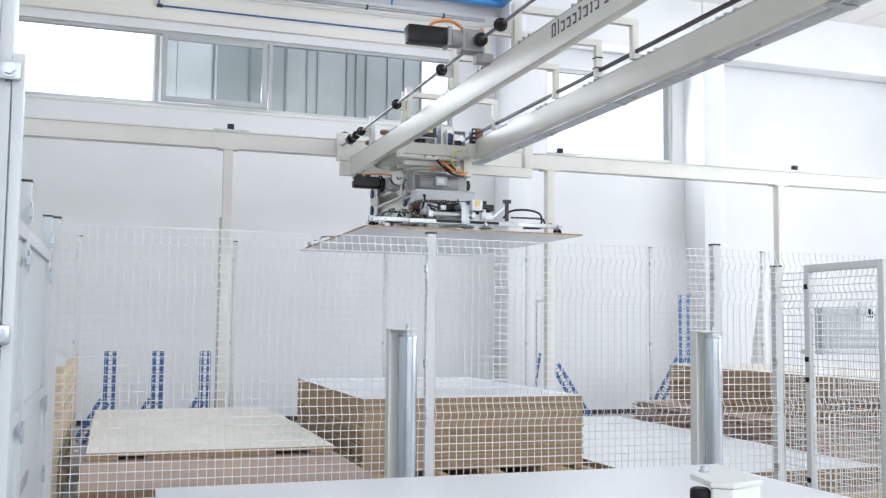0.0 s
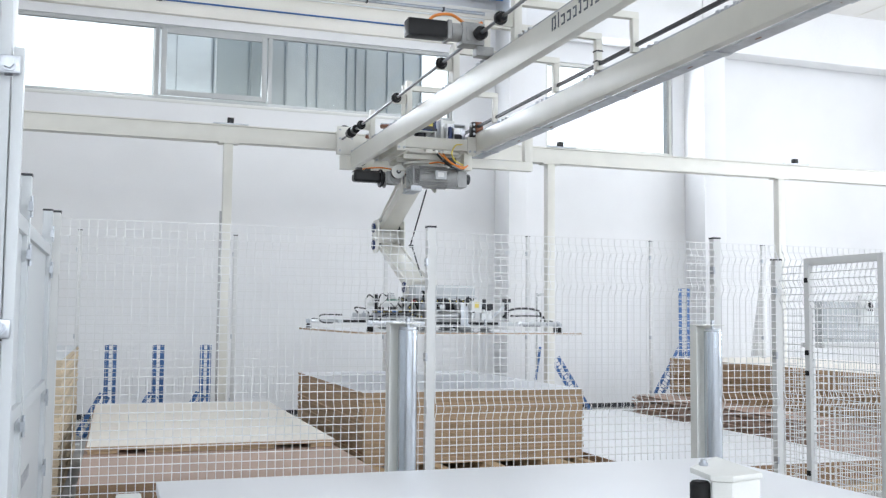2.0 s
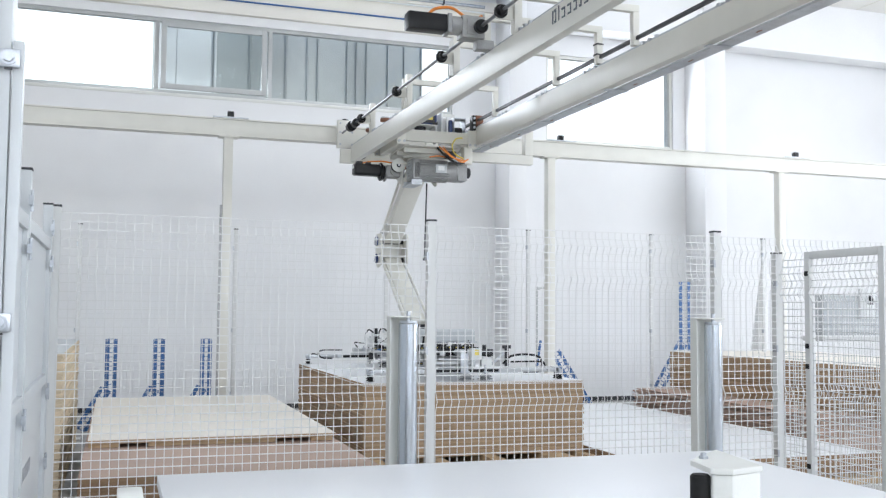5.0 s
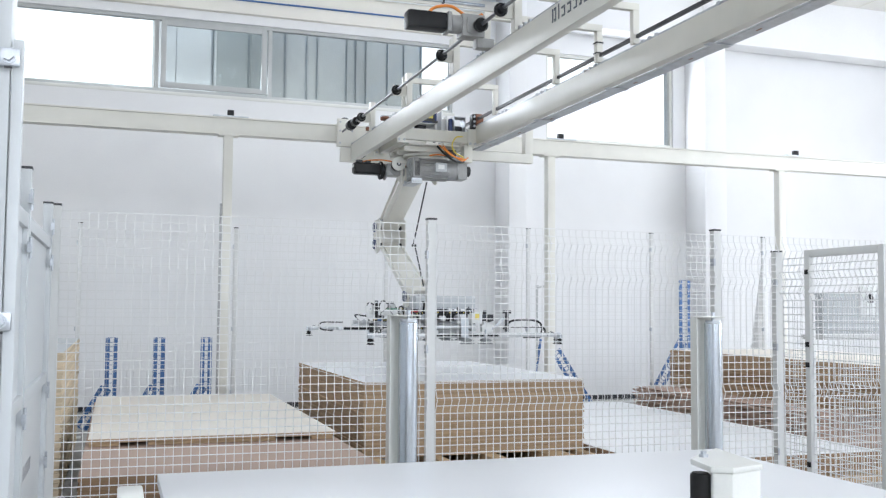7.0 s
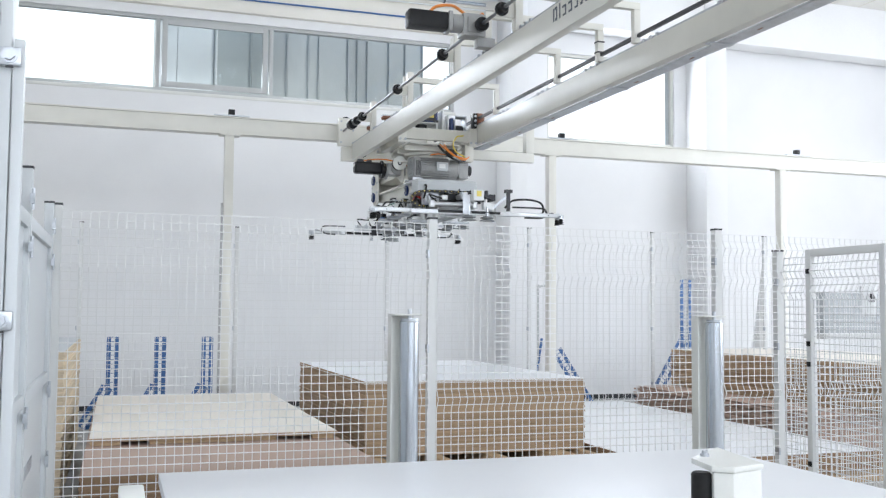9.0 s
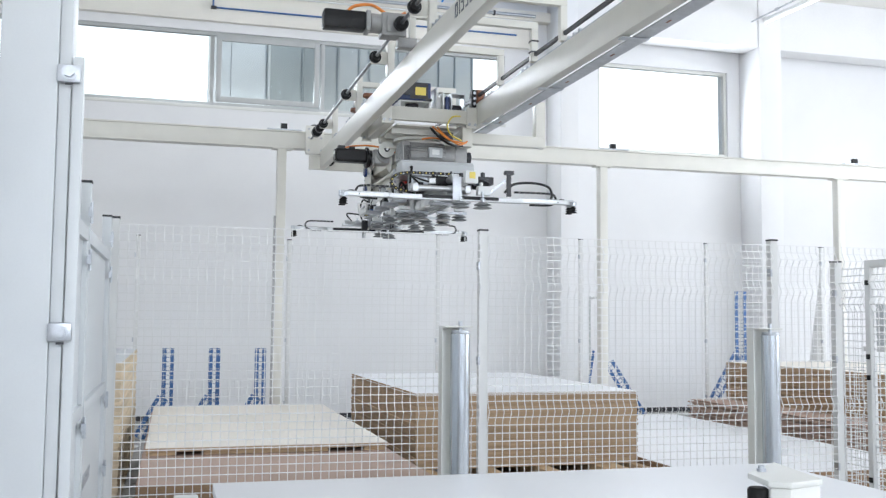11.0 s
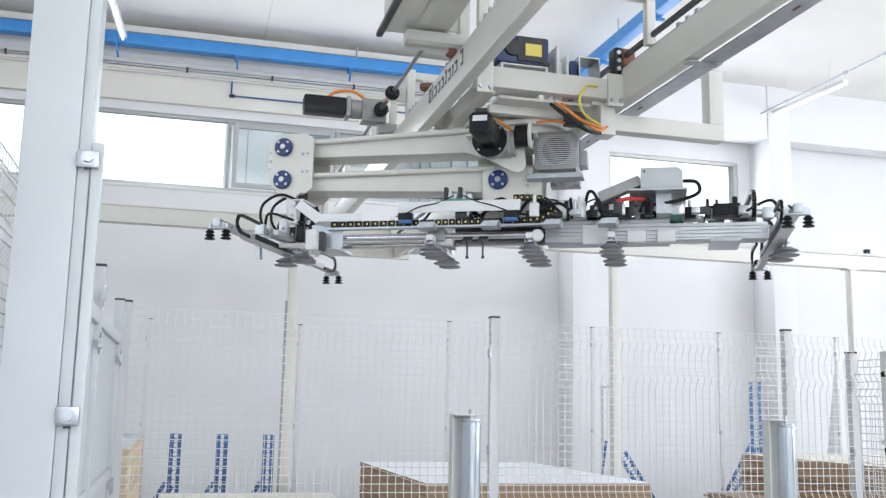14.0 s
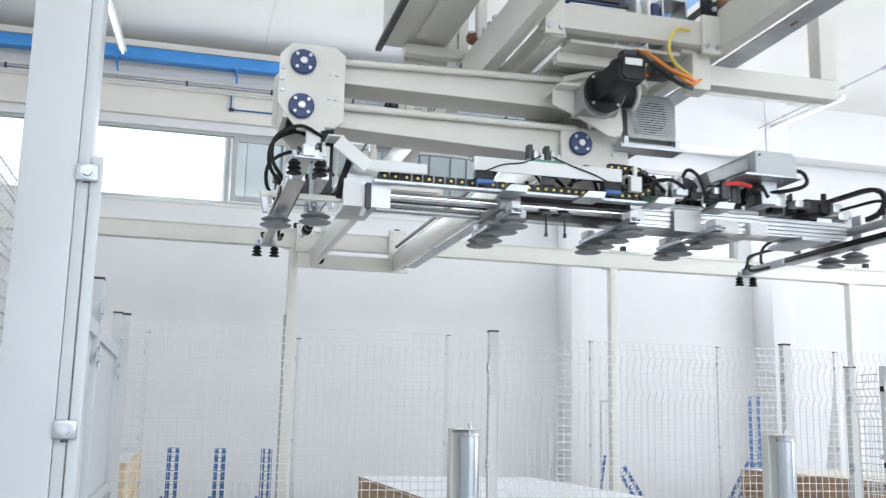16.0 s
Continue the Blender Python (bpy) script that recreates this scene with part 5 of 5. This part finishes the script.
# cable chain with yellow dots along the near side
path = arc([(-0.215, 1.06, 0.252), (-0.215, 0.4, 0.252), (-0.215, -0.05, 0.252), (-0.215, -0.17, 0.266), (-0.215, -0.22, 0.318), (-0.215, -0.17, 0.37), (-0.215, -0.08, 0.382), (-0.215, 0.0, 0.382)], 14)
f, g = Form(), Form()
dist, last = 0.0, path[0]
acc = [path[0]]
for p in path[1:]:
    dist += (p - last).length
    last = p
    if (p - acc[-1]).length >= 0.031:
        acc.append(p)
for a, b in zip(acc, acc[1:]):
    f.bar(a, a + (b - a) * 0.86, 0.034, 0.034, up=(1, 0, 0))
    m = (a + b) / 2
    g.cyl((m.x - 0.0175, m.y, m.z), (m.x - 0.0195, m.y, m.z), 0.0062, 8)
cc = part("cable_chain", f, BLACK, grip, "black cable chain with yellow dots")
part("chain_dots", g, YELLOW, cc)["kind"] = "stuff"
part("chain_trough", Form().box(-0.24, -0.19, -0.2, 1.08, 0.222, 0.233), ZINC, grip)

# centre: wrist mount, covers, valves, control box
part("wrist_mount", Form().box(LX - 0.133, LX - 0.109, -0.15, 0.19, 0.27, 0.585).box(LX + 0.109, LX + 0.133, -0.15, 0.19, 0.27, 0.585).box(LX - 0.14, LX + 0.14, -0.02, 0.24, 0.269, 0.29), CRANE, grip, "pale wrist bracket", 0.006)
hub(grip, LX - 0.1335, 0.098, 0.508, -1)
hub(grip, LX + 0.1335, 0.098, 0.508, 1)
bolts(grip, [(LX - 0.1335, -0.07, z) for z in (0.42, 0.47, 0.52)], (-1, 0, 0), 0.010, 0.008)
part("cover_rail", Form().box(-0.272, -0.262, -0.05, 0.65, 0.303, 0.365).box(-0.262, -0.19, -0.05, 0.65, 0.358, 0.365), WHITEPLASTIC, grip, "white folded cover", 0.003)
for y in (0.60, 0.0):
    sb = part("sensor_block", Form().box(-0.285, -0.235, y - 0.04, y + 0.045, 0.262, 0.302), BLACK, grip, bevel=0.005)
    part("sensor_cap", Form().box(-0.29, -0.245, y - 0.036, y + 0.04, 0.243, 0.2615), RACKBLUE, sb, bevel=0.004)
for y in (0.48, 0.12, -0.22, -0.52):
    part("support_clip", Form().prism([(y - 0.05, 0.205), (y + 0.05, 0.205), (y + 0.02, 0.235), (y - 0.06, 0.235)], "x", -0.34, -0.206), ZINC, grip)
cb = part("control_box", Form().prism([(-0.92, 0.39), (-0.70, 0.39), (-0.70, 0.503), (-0.895, 0.503), (-0.92, 0.48)], "x", -0.33, 0.27), GREYBOX, grip, "grey control box", 0.008)
part("box_tray", Form().box(-0.34, 0.28, -0.94, -0.64, 0.378, 0.388).box(-0.25, -0.1, -0.86, -0.78, 0.269, 0.378), ZINC, cb)
part("box_duct", Form().bar((-0.24, -0.70, 0.45), (-0.24, -0.48, 0.36), 0.09, 0.06), GREYCAST, cb, bevel=0.012)
part("box_screw", Form().cyl((-0.331, -0.72, 0.48), (-0.335, -0.72, 0.48), 0.006, 8), DARK, cb)
hose_path(grip, [(-0.26, -0.91, 0.44), (-0.27, -0.99, 0.43), (-0.28, -1.0, 0.37), (-0.26, -0.90, 0.335), (-0.22, -0.74, 0.32)], 0.010, RUBBER)
part("red_hose", Form().tube(arc([(-0.26, -0.56, 0.335), (-0.27, -0.64, 0.35), (-0.25, -0.72, 0.345)]), 0.011, 8), RED, grip, "red air hose")
part("pressure_gauge", Form().cyl((-0.22, -0.14, 0.165), (-0.25, -0.14, 0.165), 0.033, 22, 0.003), WHITEPLASTIC, grip, "round pressure gauge")
part("vacuum_pump", Form().cyl((-0.05, -0.50, 0.35), (0.14, -0.50, 0.35), 0.07, 22, 0.008).box(-0.02, 0.12, -0.6, -0.4, 0.269, 0.30), DARK, grip, bevel=0.004)
part("vacuum_tank", Form().box(-0.06, 0.26, -0.30, 0.0, 0.269, 0.40), GREYBOX, grip, "grey vacuum tank", 0.01)
part("lift_cylinder", Form().cyl((-0.03, -1.05, 0.30), (-0.03, -1.42, 0.30), 0.025, 16).box(-0.06, 0.0, -1.10, -1.04, 0.269, 0.33).box(-0.06, 0.0, -1.40, -1.34, 0.269, 0.33), ALU, grip, "pneumatic cylinder", 0.003)
part("end_plate", Form().box(-0.07, 0.0, -1.465, -1.458, 0.12, 0.30), ZINC, grip, bevel=0.003)
part("suspension_plate", Form().box(-0.135, -0.128, -0.52, -0.38, 0.13, 0.235), WHITEPLASTIC, grip)
part("clamp_block", Form().box(-0.14, -0.084, -0.72, -0.62, 0.135, 0.20), WHITEPLASTIC, grip, bevel=0.01)
part("clamp_block", Form().box(-0.14, -0.084, -0.88, -0.78, 0.135, 0.20), WHITEPLASTIC, grip, bevel=0.01)
part("clamp_block", Form().box(-0.14, -0.084, 0.36, 0.44, 0.135, 0.20), WHITEPLASTIC, grip, bevel=0.01)
part("regulator", Form().box(-0.19, -0.14, -0.40, -0.34, 0.269, 0.36).cyl((-0.165, -0.37, 0.36), (-0.165, -0.37, 0.39), 0.015, 10), WHITEPLASTIC, grip, bevel=0.004)
lb = part("label_plate", Form().box(0.02, 0.12, -1.50, -1.43, 0.25, 0.345), WHITEPLASTIC, grip, "white valve box with a yellow sign", 0.006)
part("warning_label", Form().box(0.05, 0.095, -1.5035, -1.5005, 0.285, 0.335), YELLOW, lb)
rng = random.Random(12)
kinds = (ALU, DARK, BLACK, WHITEPLASTIC, DARK, BLACK, GREEN, ZINC)
for k in range(96):
    x, y = rng.uniform(-0.26, 0.26), rng.choice((rng.uniform(-1.25, -0.4), rng.uniform(-0.6, 0.3), rng.uniform(-1.2, -0.2)))
    w, d, h = rng.uniform(0.012, 0.035), rng.uniform(0.014, 0.045), rng.uniform(0.02, 0.085)
    f = Form().box(x - w, x + w, y - d, y + d, 0.269, 0.269 + h)
    if k % 2:
        f.cyl((x, y, 0.269 + h), (x, y, 0.269 + h + rng.uniform(0.02, 0.06)), min(w, d) * 0.6, 10)
    part("valve", f, kinds[k % 8], grip, bevel=0.003)
for k in range(34):
    x, y = rng.uniform(-0.26, 0.24), rng.uniform(-1.2, 0.25)
    dx, dy = rng.uniform(-0.14, 0.14), rng.uniform(-0.35, 0.35)
    z = rng.uniform(0.29, 0.40)
    hose_path(grip, [(x, y, 0.28), (x + dx * 0.3, y + dy * 0.3, z), (x + dx * 0.7, y + dy * 0.7, z + 0.02), (x + dx, y + dy, 0.28)], rng.choice((0.005, 0.007, 0.009)))

path = arc([(0.12, -1.26, 0.345), (-0.2, -1.26, 0.345), (-0.42, -1.26, 0.335), (-0.50, -1.26, 0.28), (-0.46, -1.26, 0.215), (-0.36, -1.26, 0.20)], 10)
f, g = Form(), Form()
acc = [path[0]]
for q in path[1:]:
    if (q - acc[-1]).length >= 0.04:
        acc.append(q)
for a, b in zip(acc, acc[1:]):
    f.bar(a, a + (b - a) * 0.86, 0.022, 0.02, up=(0, 1, 0))
    m = (a + b) / 2
    g.cyl((m.x, m.y - 0.0105, m.z), (m.x, m.y - 0.014, m.z), 0.005, 8)
cc = part("cable_chain", f, BLACK, grip, "black cable chain with yellow dots")
part("chain_dots", g, YELLOW, cc)["kind"] = "stuff"
part("chain_post", Form().box(0.06, 0.12, -1.28, -1.24, 0.262, 0.328), WHITEPLASTIC, grip, bevel=0.003)
part("ejector", Form().box(0.16, 0.30, -1.33, -1.20, 0.269, 0.33).cyl((0.23, -1.27, 0.33), (0.23, -1.27, 0.37), 0.018, 12), DARK, grip, bevel=0.006)
part("ejector", Form().box(-0.16, -0.02, -1.22, -1.08, 0.269, 0.335), BLACK, grip, bevel=0.006)

for o in list(grip.children):
    o.location.z -= 0.065

# ---- the board that is set down on the stack ----
carried = tagged(part("carried_board", Form().box(PX0, PX1, PY0, PY1, 0, 0.0186), MELAMINE), "white-faced chipboard sheet lowered onto the stack", "board")
part("edge", Form().box(PX0 - 0.0012, PX1 + 0.0012, PY0 - 0.0012, PY0 - 0.0001, 0.001, 0.0176).box(PX0 - 0.0012, PX0 - 0.0001, PY0, PY1, 0.001, 0.0176)
     .box(PX1 + 0.0001, PX1 + 0.0012, PY0, PY1, 0.001, 0.0176), CHIP, carried, "raw chipboard edge")


# ---- what moves ----
def curve(rows):
    """A smooth value over time through rows of (seconds, value)."""
    ts, vs = [r[0] for r in rows], [r[1] for r in rows]
    n = len(ts)
    sl = [(vs[i + 1] - vs[i]) / (ts[i + 1] - ts[i]) for i in range(n - 1)]
    d = [0.0] + [0.0 if sl[i - 1] * sl[i] <= 0 else 2 * sl[i - 1] * sl[i] / (sl[i - 1] + sl[i]) for i in range(1, n - 1)] + [sl[-1]]

    def value(t):
        t = min(max(t, ts[0]), ts[-1])
        i = min(max(k for k in range(n) if ts[k] <= t), n - 2)
        h = ts[i + 1] - ts[i]
        u = (t - ts[i]) / h
        return ((1 + 2 * u) * (1 - u) ** 2 * vs[i] + u * (1 - u) ** 2 * h * d[i] + u * u * (3 - 2 * u) * vs[i + 1] + u * u * (u - 1) * h * d[i + 1])
    return value


along_rail = curve([(0, 0), (8.2, 0), (9.5, 0), (10.0, -0.24), (10.5, -0.585), (11, -0.95), (11.5, -1.13), (12, -1.17), (12.5, -1.185), (13, -1.19), (16, -1.192)])
along_bridge = curve([(0, 9.62), (9.6, 9.62), (10.0, 9.46), (10.5, 9.10), (11, 8.34), (11.5, 7.55), (12, 6.69), (12.5, 5.90), (13, 5.36), (13.5, 5.17), (14, 5.157), (14.5, 5.155), (15, 5.055), (15.5, 4.70), (16, 4.137)])
turned = curve([(0, 0), (10.5, 0), (11, 0.25), (11.5, 1.4), (12, 6.5), (12.5, 15.3), (13, 29.3), (13.5, 46.0), (14, 62.3), (14.5, 75.0), (15, 84.0), (15.5, 87.7), (16, 89.7)])
cup_height = curve([(0, 2.32), (0.5, 2.23), (1.0, 2.025), (1.5, 1.735), (2.0, 1.345), (2.3, 1.13), (2.5, 1.02), (3.0, 0.91), (3.5, 0.866), (4.2, 0.864), (5.6, 0.864), (6.0, 0.90), (6.5, 1.04), (7.0, 1.17), (7.5, 1.375), (8.0, 1.69), (8.2, 1.84), (8.8, 2.22), (9.3, 2.32), (16, 2.325)])

board_height = curve([(0, 2.30), (0.5, 2.21), (1.0, 2.005), (1.5, 1.715), (2.0, 1.325), (2.3, 1.10), (2.5, 0.975), (2.75, 0.88), (3.0, 0.842), (3.3, TOPZ + 0.001), (16, TOPZ + 0.001)])


def motions():
    ts = [k / 10 for k in range(161)]
    walk(bridge, [(t, pose(along_rail(t), 0, 0)) for t in ts])
    walk(trolley, [(t, pose(3.05 + along_rail(t), along_bridge(t), 0)) for t in ts])
    walk(hoist, [(t, pose(3.015 + along_rail(t), along_bridge(t) + 0.043, 0, 0, 0, turned(t))) for t in ts])
    walk(grip, [(t, pose(3.015 + along_rail(t), along_bridge(t) + 0.043, cup_height(t), 0, 0, turned(t))) for t in ts])
    ups, lows, elbows, boards = [], [], [], []
    for t in ts:
        drop = max(0.0, FOLD_Z - cup_height(t)) / 2
        a = math.asin(drop / ARM)
        ey, ez = SHO[0] + ARM * math.cos(a), SHO[1] - 0.10 - drop
        ups.append((t, pose(0, SHO[0], SHO[1], -math.degrees(a))))
        elbows.append((t, pose(0, ey - 0.02, ez)))
        wz = cup_height(t) + 0.443
        lows.append((t, pose(0, WRI, wz, math.degrees(math.atan2(ez - 0.10 - wz, ey - WRI)))))
        boards.append((t, pose(0, 0, board_height(t))))
    top, base = 2.82, 0.36
    for k, st in enumerate(stays):
        rows = []
        for t in ts:
            half = (top - base - cup_height(t)) / 2
            a = math.degrees(math.asin(min(1, half / STAY)))
            rows.append((t, pose(0.07, 0.03, top, -a) if k == 0 else pose(0.09, 0.03, base + cup_height(t), a)))
        walk(st, rows)
    walk(upper, ups)
    walk(lower, lows)
    walk(elbow, elbows)
    walk(carried, boards)


motions()
